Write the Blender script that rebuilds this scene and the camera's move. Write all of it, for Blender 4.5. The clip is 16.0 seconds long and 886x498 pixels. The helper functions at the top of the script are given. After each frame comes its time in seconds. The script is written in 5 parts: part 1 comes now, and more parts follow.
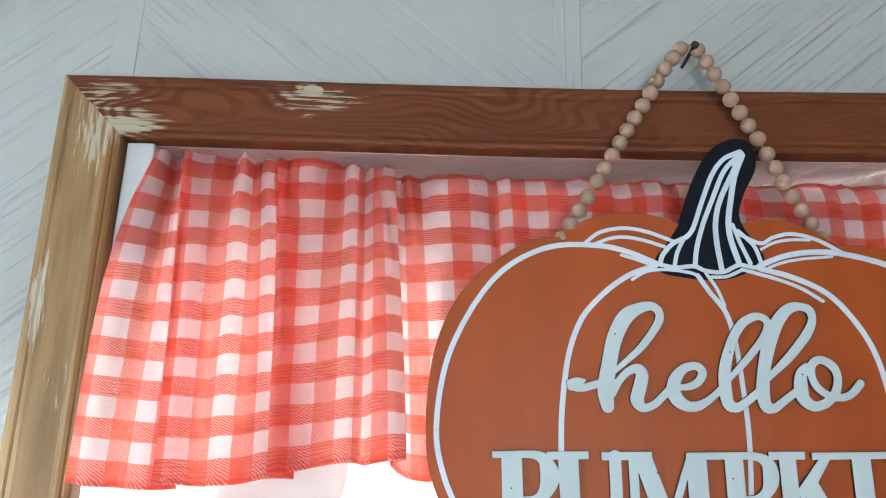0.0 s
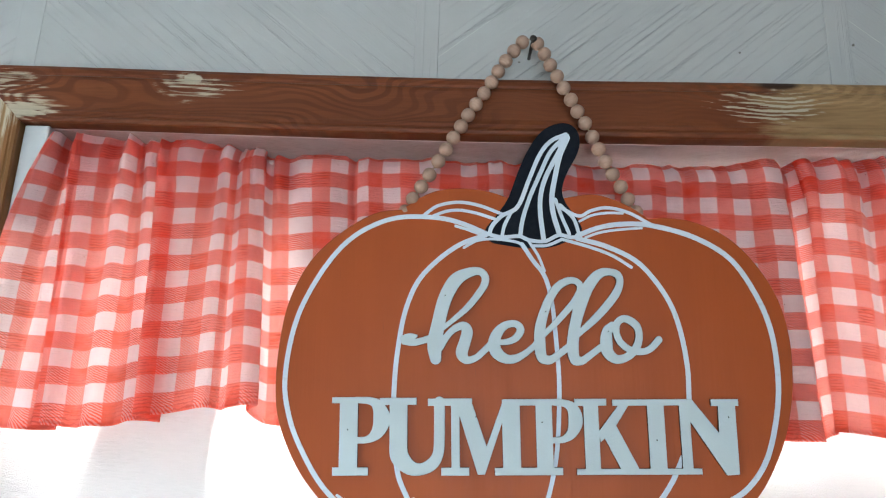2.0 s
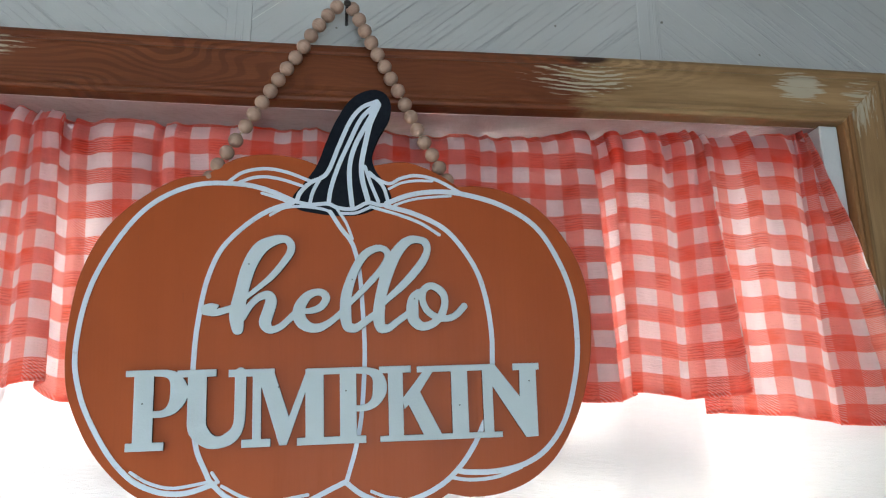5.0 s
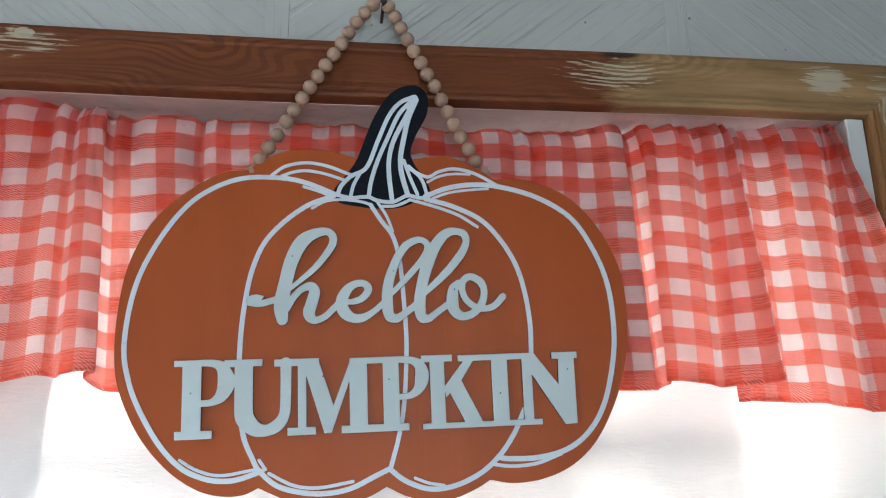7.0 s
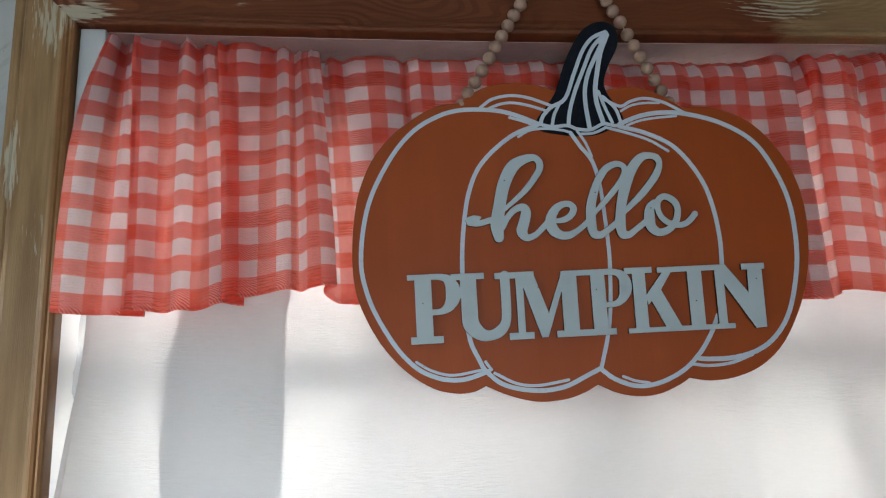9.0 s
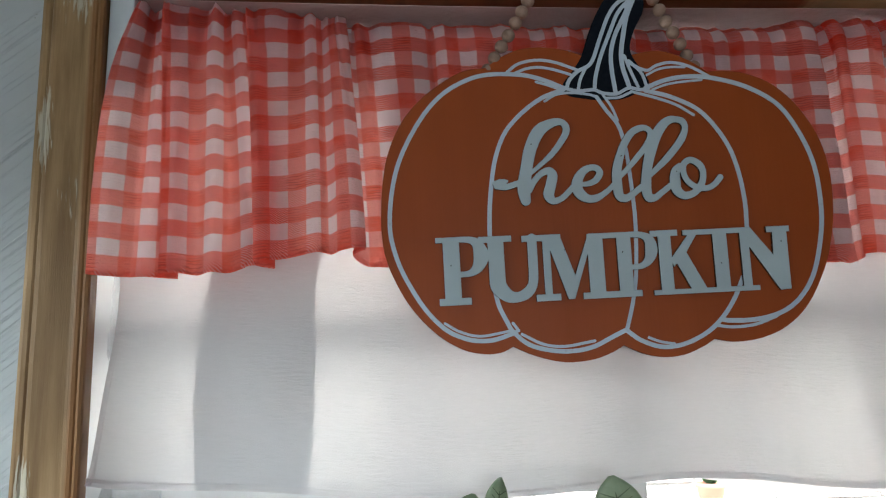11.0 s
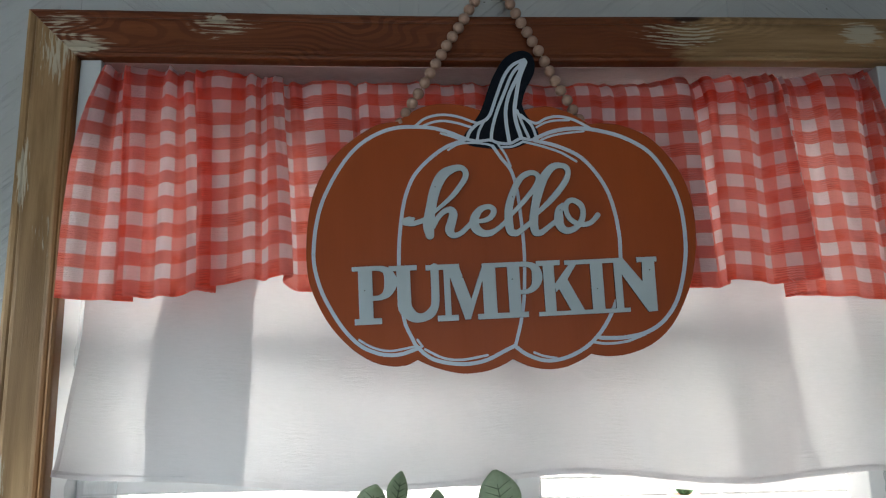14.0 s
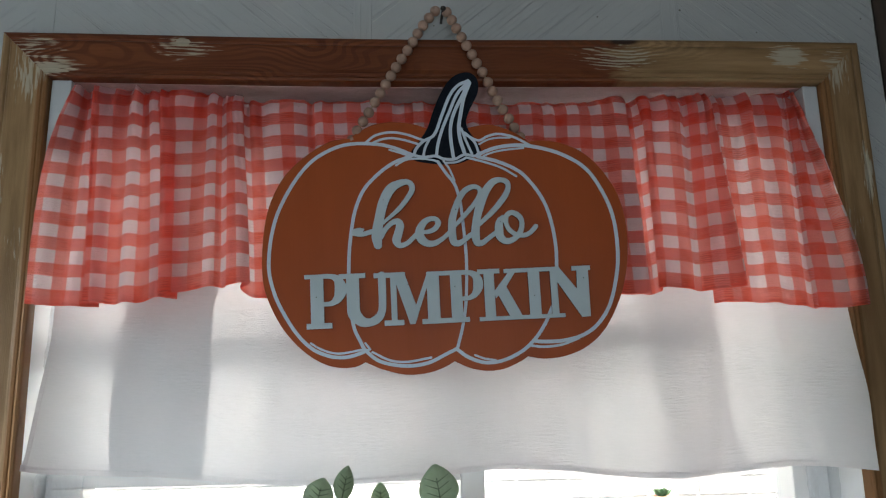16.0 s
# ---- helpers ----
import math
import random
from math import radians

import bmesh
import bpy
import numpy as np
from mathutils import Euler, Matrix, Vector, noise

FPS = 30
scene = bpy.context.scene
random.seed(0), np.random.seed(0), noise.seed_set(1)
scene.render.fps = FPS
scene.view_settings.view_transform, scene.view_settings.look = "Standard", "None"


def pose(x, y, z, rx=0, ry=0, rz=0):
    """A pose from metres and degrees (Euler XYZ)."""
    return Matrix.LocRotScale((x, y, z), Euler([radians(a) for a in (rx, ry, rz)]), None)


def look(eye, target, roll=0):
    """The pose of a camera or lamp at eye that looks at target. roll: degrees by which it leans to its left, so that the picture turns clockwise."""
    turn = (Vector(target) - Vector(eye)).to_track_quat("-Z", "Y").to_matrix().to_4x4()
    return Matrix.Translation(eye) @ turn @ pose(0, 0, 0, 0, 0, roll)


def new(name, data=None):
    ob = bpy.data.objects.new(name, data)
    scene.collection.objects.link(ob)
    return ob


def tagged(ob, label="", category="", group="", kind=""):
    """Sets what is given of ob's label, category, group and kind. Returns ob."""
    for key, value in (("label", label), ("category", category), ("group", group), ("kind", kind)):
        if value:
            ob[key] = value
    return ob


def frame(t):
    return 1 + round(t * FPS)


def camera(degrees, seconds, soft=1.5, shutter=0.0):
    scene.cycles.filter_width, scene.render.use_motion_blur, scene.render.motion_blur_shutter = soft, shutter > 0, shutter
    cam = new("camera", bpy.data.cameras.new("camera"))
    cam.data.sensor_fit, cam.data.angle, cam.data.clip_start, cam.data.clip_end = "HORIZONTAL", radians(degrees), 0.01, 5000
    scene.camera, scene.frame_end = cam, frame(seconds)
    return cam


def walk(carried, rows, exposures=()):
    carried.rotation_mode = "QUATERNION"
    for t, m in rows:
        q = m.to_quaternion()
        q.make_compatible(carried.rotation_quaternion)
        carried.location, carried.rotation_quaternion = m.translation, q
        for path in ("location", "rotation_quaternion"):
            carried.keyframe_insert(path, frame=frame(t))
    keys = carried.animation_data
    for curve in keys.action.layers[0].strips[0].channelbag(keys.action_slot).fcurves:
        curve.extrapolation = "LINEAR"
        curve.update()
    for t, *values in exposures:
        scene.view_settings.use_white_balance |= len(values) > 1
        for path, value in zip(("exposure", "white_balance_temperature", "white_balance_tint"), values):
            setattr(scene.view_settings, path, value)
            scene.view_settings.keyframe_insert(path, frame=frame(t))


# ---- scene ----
cam = camera(60.1, 16.0, soft=1.15)
PATH = [
    (0, (-0.203, -0.578, 1.745), (-0.219, 1.341, 2.306), 1.6),
    (0.5, (-0.172, -0.596, 1.732), (-0.212, 1.326, 2.283), 1.9),
    (1, (-0.129, -0.618, 1.725), (-0.166, 1.311, 2.252), 1.8),
    (1.5, (-0.094, -0.635, 1.719), (-0.125, 1.292, 2.251), 1.9),
    (2, (-0.073, -0.642, 1.71), (-0.099, 1.282, 2.255), 1.9),
    (2.5, (-0.05, -0.648, 1.71), (-0.048, 1.278, 2.248), 1.7),
    (3, (-0.029, -0.644, 1.704), (0.024, 1.28, 2.246), 1.2),
    (3.5, (-0.009, -0.64, 1.703), (0.109, 1.284, 2.236), 0.6),
    (4, (0.004, -0.636, 1.702), (0.171, 1.287, 2.222), 0.2),
    (4.2, (0.004, -0.635, 1.703), (0.195, 1.288, 2.218), 0.2),
    (6.3, (-0.002, -0.64, 1.695), (0.254, 1.278, 2.199), -0.5),
    (6.5, (-0.006, -0.643, 1.695), (0.249, 1.276, 2.199), -0.5),
    (7, (-0.029, -0.641, 1.688), (0.206, 1.277, 2.203), -0.6),
    (7.5, (-0.083, -0.646, 1.671), (0.133, 1.271, 2.198), -0.6),
    (8, (-0.147, -0.66, 1.666), (0.074, 1.271, 2.137), -0.7),
    (8.5, (-0.18, -0.677, 1.648), (0.026, 1.261, 2.096), -1.0),
    (9, (-0.193, -0.681, 1.643), (-0.026, 1.27, 2.054), -1.2),
    (9.5, (-0.201, -0.673, 1.634), (-0.05, 1.286, 2.008), -1.1),
    (12, (-0.213, -0.704, 1.624), (-0.067, 1.257, 1.989), -1.2),
    (12.5, (-0.208, -0.719, 1.628), (-0.062, 1.24, 2.003), -1.2),
    (13, (-0.189, -0.748, 1.624), (-0.038, 1.208, 2.016), -1.1),
    (13.5, (-0.152, -0.787, 1.619), (-0.02, 1.169, 2.018), -1.0),
    (14, (-0.122, -0.812, 1.614), (0.003, 1.143, 2.018), -1.0),
    (14.5, (-0.103, -0.828, 1.61), (0.023, 1.125, 2.022), -1.0),
    (15, (-0.093, -0.842, 1.607), (0.036, 1.109, 2.028), -1.1),
    (15.5, (-0.082, -0.856, 1.605), (0.05, 1.094, 2.028), -1.1),
    (16, (-0.069, -0.872, 1.607), (0.065, 1.08, 2.022), -1.0),
]
EXPOSURES = [(0, 3.42), (1, 3.28), (2, 3.28), (4.2, 3.12), (7, 3.03), (7.6, 2.86), (8.3, 2.48), (9, 2.24), (9.7, 1.98), (12, 1.92), (12.6, 1.93), (13.2, 1.95), (14, 1.92), (16, 1.92)]
walk(cam, [(t, look(eye, target, roll)) for t, eye, target, roll in PATH], EXPOSURES)

# ---- world, sun and daylight ----
world = bpy.data.worlds.new("world")
scene.world = world
world.use_nodes = True
wn = world.node_tree.nodes
sky = wn.new("ShaderNodeTexSky")
sky.sky_type, sky.sun_disc = "NISHITA", False
sky.air_density, sky.dust_density, sky.ozone_density = 1.0, 7.0, 0.4
sky.sun_elevation, sky.sun_rotation = radians(49), radians(168)
world.node_tree.links.new(sky.outputs[0], wn["Background"].inputs[0])
wn["Background"].inputs[1].default_value = 0.165

sun = new("sun", bpy.data.lights.new("sun", "SUN"))
sun.data.energy, sun.data.angle, sun.data.color = 3.6, radians(0.6), (1.0, 0.945, 0.92)
sun.matrix_world = look((1.0, -4.1, 6.9), (0.0, 0.6, 1.35))

# daylight of the two other windows of the room
def window_light(name, eye, target, w, h, watts, colour):
    lamp = new(name, bpy.data.lights.new(name, "AREA"))
    lamp.data.shape, lamp.data.size, lamp.data.size_y = "RECTANGLE", w, h
    lamp.data.energy, lamp.data.color = watts, colour
    lamp.matrix_world = look(eye, target)
    return lamp
window_light("west_window_light", (-1.75, -0.55, 2.50), (-0.75, -0.40, 1.55), 1.2, 1.1, 54.0, (0.80, 0.93, 1.0))
window_light("south_window_light", (0.02, -2.94, 1.30), (0.02, 0.0, 1.30), 0.95, 0.8, 3.9, (0.80, 0.93, 1.0))

# ---- materials ----
class Nodes:
    """Builds a node tree."""
    def __init__(self, name):
        self.mat = bpy.data.materials.new(name)
        self.mat.use_nodes = True
        self.t = self.mat.node_tree
        self.t.nodes.clear()
        self.out = self.t.nodes.new("ShaderNodeOutputMaterial")
    def add(self, kind, ins=None, operation="", data_type="", blend_type="", attribute_name=""):
        n = self.t.nodes.new("ShaderNode" + kind)
        if operation:
            n.operation = operation
        if data_type:
            n.data_type = data_type
        if blend_type:
            n.blend_type = blend_type
        if attribute_name:
            n.attribute_name = attribute_name
        for k, v in (ins or {}).items():
            if isinstance(v, bpy.types.NodeSocket):
                self.t.links.new(v, n.inputs[k])
            elif v is not None:
                n.inputs[k].default_value = v
        return n
    def coord(self, which="Object"):
        return self.add("TexCoord").outputs[which]
    def mapped(self, vec, scale=(1, 1, 1), rot=(0, 0, 0), loc=(0, 0, 0)):
        return self.add("Mapping", {"Vector": vec, "Scale": scale, "Rotation": rot, "Location": loc}).outputs[0]
    def noise(self, vec, scale, detail=4, rough=0.55, distortion=0.0):
        return self.add("TexNoise", {"Vector": vec, "Scale": scale, "Detail": detail, "Roughness": rough, "Distortion": distortion}).outputs[0]
    def ramp(self, fac, stops):
        r = self.add("ValToRGB", {"Fac": fac})
        while len(r.color_ramp.elements) < len(stops):
            r.color_ramp.elements.new(0.5)
        for e, (p, c) in zip(r.color_ramp.elements, stops):
            e.position, e.color = p, (*c, 1) if len(c) == 3 else c
        return r.outputs[0]
    def grey(self, fac, lo, hi, a=0.0, b=1.0):
        return self.add("MapRange", {"Value": fac, "From Min": lo, "From Max": hi, "To Min": a, "To Max": b}).outputs[0]
    def math(self, op, a, b=0.5):
        return self.add("Math", {0: a, 1: b}, operation=op).outputs[0]
    def mix(self, fac, a, b, blend="MIX"):
        n = self.add("Mix", data_type="RGBA", blend_type=blend)
        for i, v in ((0, fac), (6, a), (7, b)):
            if isinstance(v, bpy.types.NodeSocket):
                self.t.links.new(v, n.inputs[i])
            else:
                n.inputs[i].default_value = (*v, 1) if isinstance(v, tuple) and len(v) == 3 else v
        return n.outputs[2]
    def bump(self, height, dist, strength=1.0):
        return self.add("Bump", {"Height": height, "Distance": dist, "Strength": strength}).outputs[0]
    def principled(self, **ins):
        names = {"base": "Base Color", "rough": "Roughness", "metal": "Metallic", "normal": "Normal", "spec": "Specular IOR Level",
                 "trans": "Transmission Weight", "ior": "IOR", "coat": "Coat Weight", "coat_rough": "Coat Roughness", "sheen": "Sheen Weight"}
        d = {}
        for k, v in ins.items():
            d[names[k]] = (*v, 1) if k == "base" and isinstance(v, tuple) else v
        return self.add("BsdfPrincipled", d).outputs[0]
    def done(self, shader):
        self.t.links.new(shader, self.out.inputs[0])
        return self.mat


def paint(name, base, rough=0.5, var=0.12, scale=18, bump=0.0004, bscale=60, coat=0.0, spec=0.5):
    n = Nodes(name)
    o = n.coord()
    a = n.noise(o, scale, 5)
    b = n.noise(o, bscale, 6, 0.6)
    dark = tuple(c * (1 - var) for c in base)
    col = n.mix(n.grey(a, 0.3, 0.7), dark, base)
    rg = n.grey(b, 0.3, 0.7, rough * 0.8, min(1, rough * 1.25))
    return n.done(n.principled(base=col, rough=rg, normal=n.bump(b, bump), coat=coat, spec=spec))


def wall_paint():
    """Gloss paint over rough diagonal boarding; UV runs along and across the boards."""
    n = Nodes("wall_paint")
    uv = n.coord("UV")
    streak = n.noise(n.mapped(uv, (5, 250, 1)), 1.0, 6, 0.65, 0.3)
    fine = n.noise(n.mapped(uv, (10, 420, 1)), 1.0, 4, 0.6)
    blob = n.noise(n.coord(), 6, 3)
    drip = n.noise(n.mapped(uv, (40, 90, 1)), 1.0, 3)
    col = n.mix(n.grey(blob, 0.3, 0.7), (0.350, 0.364, 0.369), (0.382, 0.397, 0.402))
    col = n.mix(n.grey(streak, 0.66, 0.82, 0, 0.20), col, (0.29, 0.32, 0.33))
    speck = n.noise(n.coord(), 110, 2, 0.5)
    col = n.mix(n.grey(speck, 0.77, 0.79), col, (0.16, 0.15, 0.14))
    h = n.math("ADD", n.grey(streak, 0.56, 0.80), n.math("MULTIPLY", fine, 0.10))
    h = n.math("ADD", h, n.math("MULTIPLY", drip, 0.3))
    rg = n.grey(n.noise(n.coord(), 22, 2), 0.2, 0.8, 0.09, 0.17)
    return n.done(n.principled(base=col, rough=rg, spec=0.85, normal=n.bump(h, 0.0017, 0.8)))


def casing_wood():
    """Stripped softwood casing: red-brown stain in the middle, bare tan wood and cream paint left at the ends.
    UV runs along the board (metres from the head's middle or down a side) and across it; the attribute side marks the uprights."""
    n = Nodes("casing_wood")
    uv = n.coord("UV")
    sep = n.add("SeparateXYZ", {0: uv})
    u, v = sep.outputs[0], sep.outputs[1]
    side = n.add("Attribute", attribute_name="side").outputs["Fac"]
    # cathedral grain
    warp = n.noise(n.mapped(uv, (5.5, 15, 1)), 1.0, 2, 0.4, 0.2)
    rings = n.math("ADD", n.math("MULTIPLY", v, 820.0), n.math("MULTIPLY", warp, 135.0))
    grain = n.grey(n.math("SINE", rings), -1.0, 1.0)
    fibre = n.noise(n.mapped(uv, (14, 900, 1)), 1.0, 5, 0.6)
    broad = n.noise(n.mapped(uv, (6, 30, 1)), 1.0, 4, 0.55)
    faint = n.grey(n.noise(n.mapped(uv, (5, 9, 1)), 1.0, 3), 0.38, 0.66, 0.05, 0.62)
    line = n.math("MULTIPLY", n.grey(grain, 0.62, 0.22), faint)
    red = n.mix(n.grey(fibre, 0.25, 0.75), (0.135, 0.036, 0.012), (0.185, 0.055, 0.019))
    red = n.mix(line, red, (0.050, 0.012, 0.005))
    red = n.mix(n.grey(broad, 0.35, 0.7, 0, 0.6), red, (0.090, 0.022, 0.009))
    tan = n.mix(n.grey(n.noise(n.mapped(uv, (5, 60, 1)), 1.0, 5, 0.6), 0.3, 0.7), (0.185, 0.108, 0.049), (0.37, 0.235, 0.12))
    tan = n.mix(n.grey(broad, 0.52, 0.72, 0, 0.65), tan, (0.135, 0.075, 0.034))
    # the uprights: an old stain down the middle and a redder inner bead
    du, dv = n.math("DIVIDE", n.math("SUBTRACT", u, 0.33), 0.15), n.math("DIVIDE", n.math("SUBTRACT", v, 0.028), 0.03)
    old = n.grey(n.math("ADD", n.math("ADD", n.math("MULTIPLY", du, du), n.math("MULTIPLY", dv, dv)), n.math("MULTIPLY", broad, 0.9)), 1.5, 0.5, 0, 0.55)
    bead_line = n.grey(n.math("ADD", v, n.math("MULTIPLY", broad, 0.004)), 0.0155, 0.0125, 0, 0.75)
    smear = n.noise(n.mapped(uv, (2.6, 62, 1)), 1.0, 4, 0.6, 0.4)
    tan = n.mix(n.math("MULTIPLY", n.grey(smear, 0.48, 0.64, 0, 0.7), side), tan, (0.130, 0.072, 0.032))
    tan = n.mix(n.math("MULTIPLY", old, side), tan, (0.115, 0.058, 0.024))
    tan = n.mix(n.math("MULTIPLY", bead_line, side), tan, (0.205, 0.088, 0.030))
    # bare wood: the sides, and the head right of a ragged edge
    edge = n.math("ADD", u, n.math("MULTIPLY", n.math("SUBTRACT", n.noise(n.mapped(uv, (16, 110, 1)), 1.0, 4), 0.5), 0.16))
    bare = n.math("MAXIMUM", n.grey(edge, 0.205, 0.235), side)
    col = n.mix(bare, red, tan)
    # cream paint left in ragged streaks
    rag = n.noise(n.mapped(uv, (26, 330, 1)), 1.0, 5, 0.62, 0.6)
    def patch(cu, cv, su, sv, need):
        du = n.math("DIVIDE", n.math("SUBTRACT", u, cu), su)
        dv = n.math("DIVIDE", n.math("SUBTRACT", v, cv), sv)
        d = n.math("ADD", n.math("MULTIPLY", du, du), n.math("MULTIPLY", dv, dv))
        inside = n.grey(d, 1.0, 0.0)
        return n.math("MULTIPLY", inside, need)
    head = n.math("SUBTRACT", 1.0, side)
    total = patch(-0.318, 0.040, 0.060, 0.022, 0.62)
    for p in ((-0.320, 0.049, 0.011, 0.008, 1.5), (0.215, 0.034, 0.075, 0.022, 0.95), (-0.470, 0.012, 0.045, 0.018, 0.95), (-0.490, 0.035, 0.045, 0.030, 0.62),
              (0.435, 0.036, 0.036, 0.022, 0.95), (0.50, 0.03, 0.035, 0.03, 0.6)):
        total = n.math("MAXIMUM", total, patch(*p))
    total = n.math("MULTIPLY", total, head)
    sidep = patch(-0.01, 0.020, 0.06, 0.03, 0.72)
    for p in ((0.135, 0.048, 0.05, 0.010, 0.95), (0.20, 0.022, 0.05, 0.02, 0.40), (0.46, 0.048, 0.05, 0.010, 0.9)):
        sidep = n.math("MAXIMUM", sidep, patch(*p))
    total = n.math("MAXIMUM", total, n.math("MULTIPLY", sidep, side))
    # growth rings curl round a knot near the upper edge and break the paint there
    ku, kv = n.math("DIVIDE", n.math("SUBTRACT", u, 0.224), 0.062), n.math("DIVIDE", n.math("SUBTRACT", v, 0.056), 0.017)
    reach = n.math("SQRT", n.math("ADD", n.math("MULTIPLY", ku, ku), n.math("MULTIPLY", kv, kv)))
    curl = n.math("SINE", n.math("ADD", n.math("MULTIPLY", reach, 25.0), n.math("MULTIPLY", n.noise(n.mapped(uv, (18, 90, 1)), 1.0, 4, 0.6), 13.0)))
    curl = n.math("MULTIPLY", n.math("MULTIPLY", n.grey(curl, 0.5, -0.3), n.grey(reach, 2.5, 1.1)), head)
    total = n.math("SUBTRACT", total, n.math("MULTIPLY", curl, 0.75))
    col = n.mix(n.math("MULTIPLY", n.math("MULTIPLY", curl, n.grey(fibre, 0.3, 0.65)), 0.55), col, (0.075, 0.034, 0.016))
    col = n.mix(n.math("MULTIPLY", n.grey(reach, 0.42, 0.22), head), col, (0.035, 0.016, 0.010))
    mask = n.grey(n.math("ADD", total, n.math("ADD", n.math("MULTIPLY", n.math("SUBTRACT", rag, 0.5), 2.0), n.math("MULTIPLY", n.math("SUBTRACT", grain, 0.5), 0.20))), 0.50, 0.72, 0, 0.9)
    col = n.mix(mask, col, (0.42, 0.375, 0.295))
    knot = n.noise(n.mapped(uv, (30, 60, 1)), 1.0, 1)
    col = n.mix(n.grey(knot, 0.80, 0.84, 0, 0.7), col, (0.05, 0.022, 0.012))
    h = n.math("ADD", n.math("MULTIPLY", fibre, 0.5), n.math("MULTIPLY", mask, 0.9))
    rg = n.grey(fibre, 0.3, 0.7, 0.38, 0.6)
    return n.done(n.principled(base=col, rough=rg, spec=0.2, normal=n.bump(h, 0.0006, 0.7)))


def gingham():
    """Red and white check; the mixed squares show the twill's slant. UV in metres of cloth."""
    n = Nodes("gingham_cotton")
    uv0 = n.coord("UV")
    uv = n.add("VectorMath", {0: uv0, 1: n.add("VectorMath", {0: n.add("TexNoise", {"Vector": uv0, "Scale": 70.0}).outputs[1], 1: (0.0016, 0.0016, 0)}, operation="MULTIPLY").outputs[0]}, operation="ADD").outputs[0]
    sep = n.add("SeparateXYZ", {0: uv})
    def stripe(c, period, shift):
        f = n.math("FRACT", n.math("ADD", n.math("DIVIDE", c, period), shift))
        return n.grey(n.math("ABSOLUTE", n.math("SUBTRACT", f, 0.5)), 0.245, 0.265)
    a = stripe(sep.outputs[0], 0.0330, 0.50)
    b = stripe(sep.outputs[1], 0.0300, 0.605)
    wander = n.math("MULTIPLY", n.noise(uv0, 230, 4, 0.65), 9.0)
    def hatch(ku, kv, lo, hi):
        w = n.math("ADD", n.math("MULTIPLY", sep.outputs[0], ku), n.math("MULTIPLY", sep.outputs[1], kv))
        return n.grey(n.math("SINE", n.math("ADD", w, wander)), -0.55, 0.55, lo, hi)
    yarn = n.noise(n.mapped(uv0, (260, 1500, 1)), 1.0, 4, 0.6)
    slub = n.noise(n.mapped(uv0, (50, 700, 1)), 1.0, 3, 0.6)
    cloud = n.noise(n.mapped(uv0, (38, 60, 1)), 1.0, 4, 0.6)
    worn = n.noise(n.mapped(uv0, (17, 11, 1)), 1.0, 3, 0.55)
    both = n.math("MULTIPLY", a, b)
    across = n.math("SUBTRACT", b, both)                     # red weft over white warp
    along = n.math("SUBTRACT", a, both)                      # red warp under white weft
    half = n.math("ADD", n.math("MULTIPLY", across, hatch(1900.0, 3300.0, 0.52, 0.95)), n.math("MULTIPLY", along, hatch(2300.0, 2900.0, 0.52, 0.80)))
    red = n.math("ADD", n.math("MULTIPLY", both, n.grey(cloud, 0.3, 0.7, 0.80, 1.0)), half)
    col = n.mix(red, (0.90, 0.85, 0.92), (0.68, 0.105, 0.063))
    col = n.mix(n.math("MULTIPLY", n.grey(yarn, 0.25, 0.75, 0, 0.3), red), col, n.mix(0.5, col, (0.9, 0.55, 0.5), "MULTIPLY"))
    nep = n.noise(n.mapped(uv0, (330, 480, 1)), 1.0, 2)
    specks = n.math("MULTIPLY", n.grey(nep, 0.71, 0.75, 0, 0.8), n.grey(worn, 0.45, 0.6))
    col = n.mix(specks, col, (0.30, 0.04, 0.035))
    bmp = n.bump(n.math("ADD", n.math("MULTIPLY", yarn, 0.6), n.math("ADD", slub, n.math("MULTIPLY", cloud, 2.2))), 0.0013, 0.8)
    front = n.principled(base=col, rough=0.85, normal=bmp, sheen=0.15)
    thinner = n.noise(n.mapped(uv0, (45, 950, 1)), 1.0, 4, 0.65)
    through_it = n.mix(red, (1.0, 0.90, 0.905), (0.97, 0.178, 0.097))
    open_weave = n.math("MULTIPLY", n.grey(thinner, 0.42, 0.72), n.grey(worn, 0.42, 0.60, 0.0, 0.55))
    through_it = n.mix(n.math("MULTIPLY", open_weave, red), through_it, (0.98, 0.62, 0.55))
    thread = n.math("SINE", n.math("ADD", n.math("MULTIPLY", sep.outputs[1], 2500.0), n.math("MULTIPLY", n.noise(n.mapped(uv0, (160, 400, 1)), 1.0, 3), 9.0)))
    ribs = n.math("MULTIPLY", n.math("MULTIPLY", n.grey(thread, 0.1, 0.9), b), n.grey(worn, 0.40, 0.58, 0.05, 0.75))
    through_it = n.mix(n.math("MULTIPLY", ribs, 0.65), through_it, (0.46, 0.060, 0.035))
    through_it = n.mix(specks, through_it, (0.25, 0.03, 0.03))
    # upright blotches dim the transmitted colour, standing in for shade of doubled folds
    fold_dim = n.noise(n.mapped(uv0, (34, 6, 1)), 1.0, 4, 0.6)
    through_it = n.mix(n.grey(fold_dim, 0.42, 0.62, 0, 0.3), through_it, n.mix(1.0, through_it, (0.70, 0.62, 0.63), "MULTIPLY"))
    back = n.add("BsdfTranslucent", {"Color": through_it, "Normal": bmp}).outputs[0]
    return n.done(n.add("MixShader", {0: 0.84, 1: front, 2: back}).outputs[0])


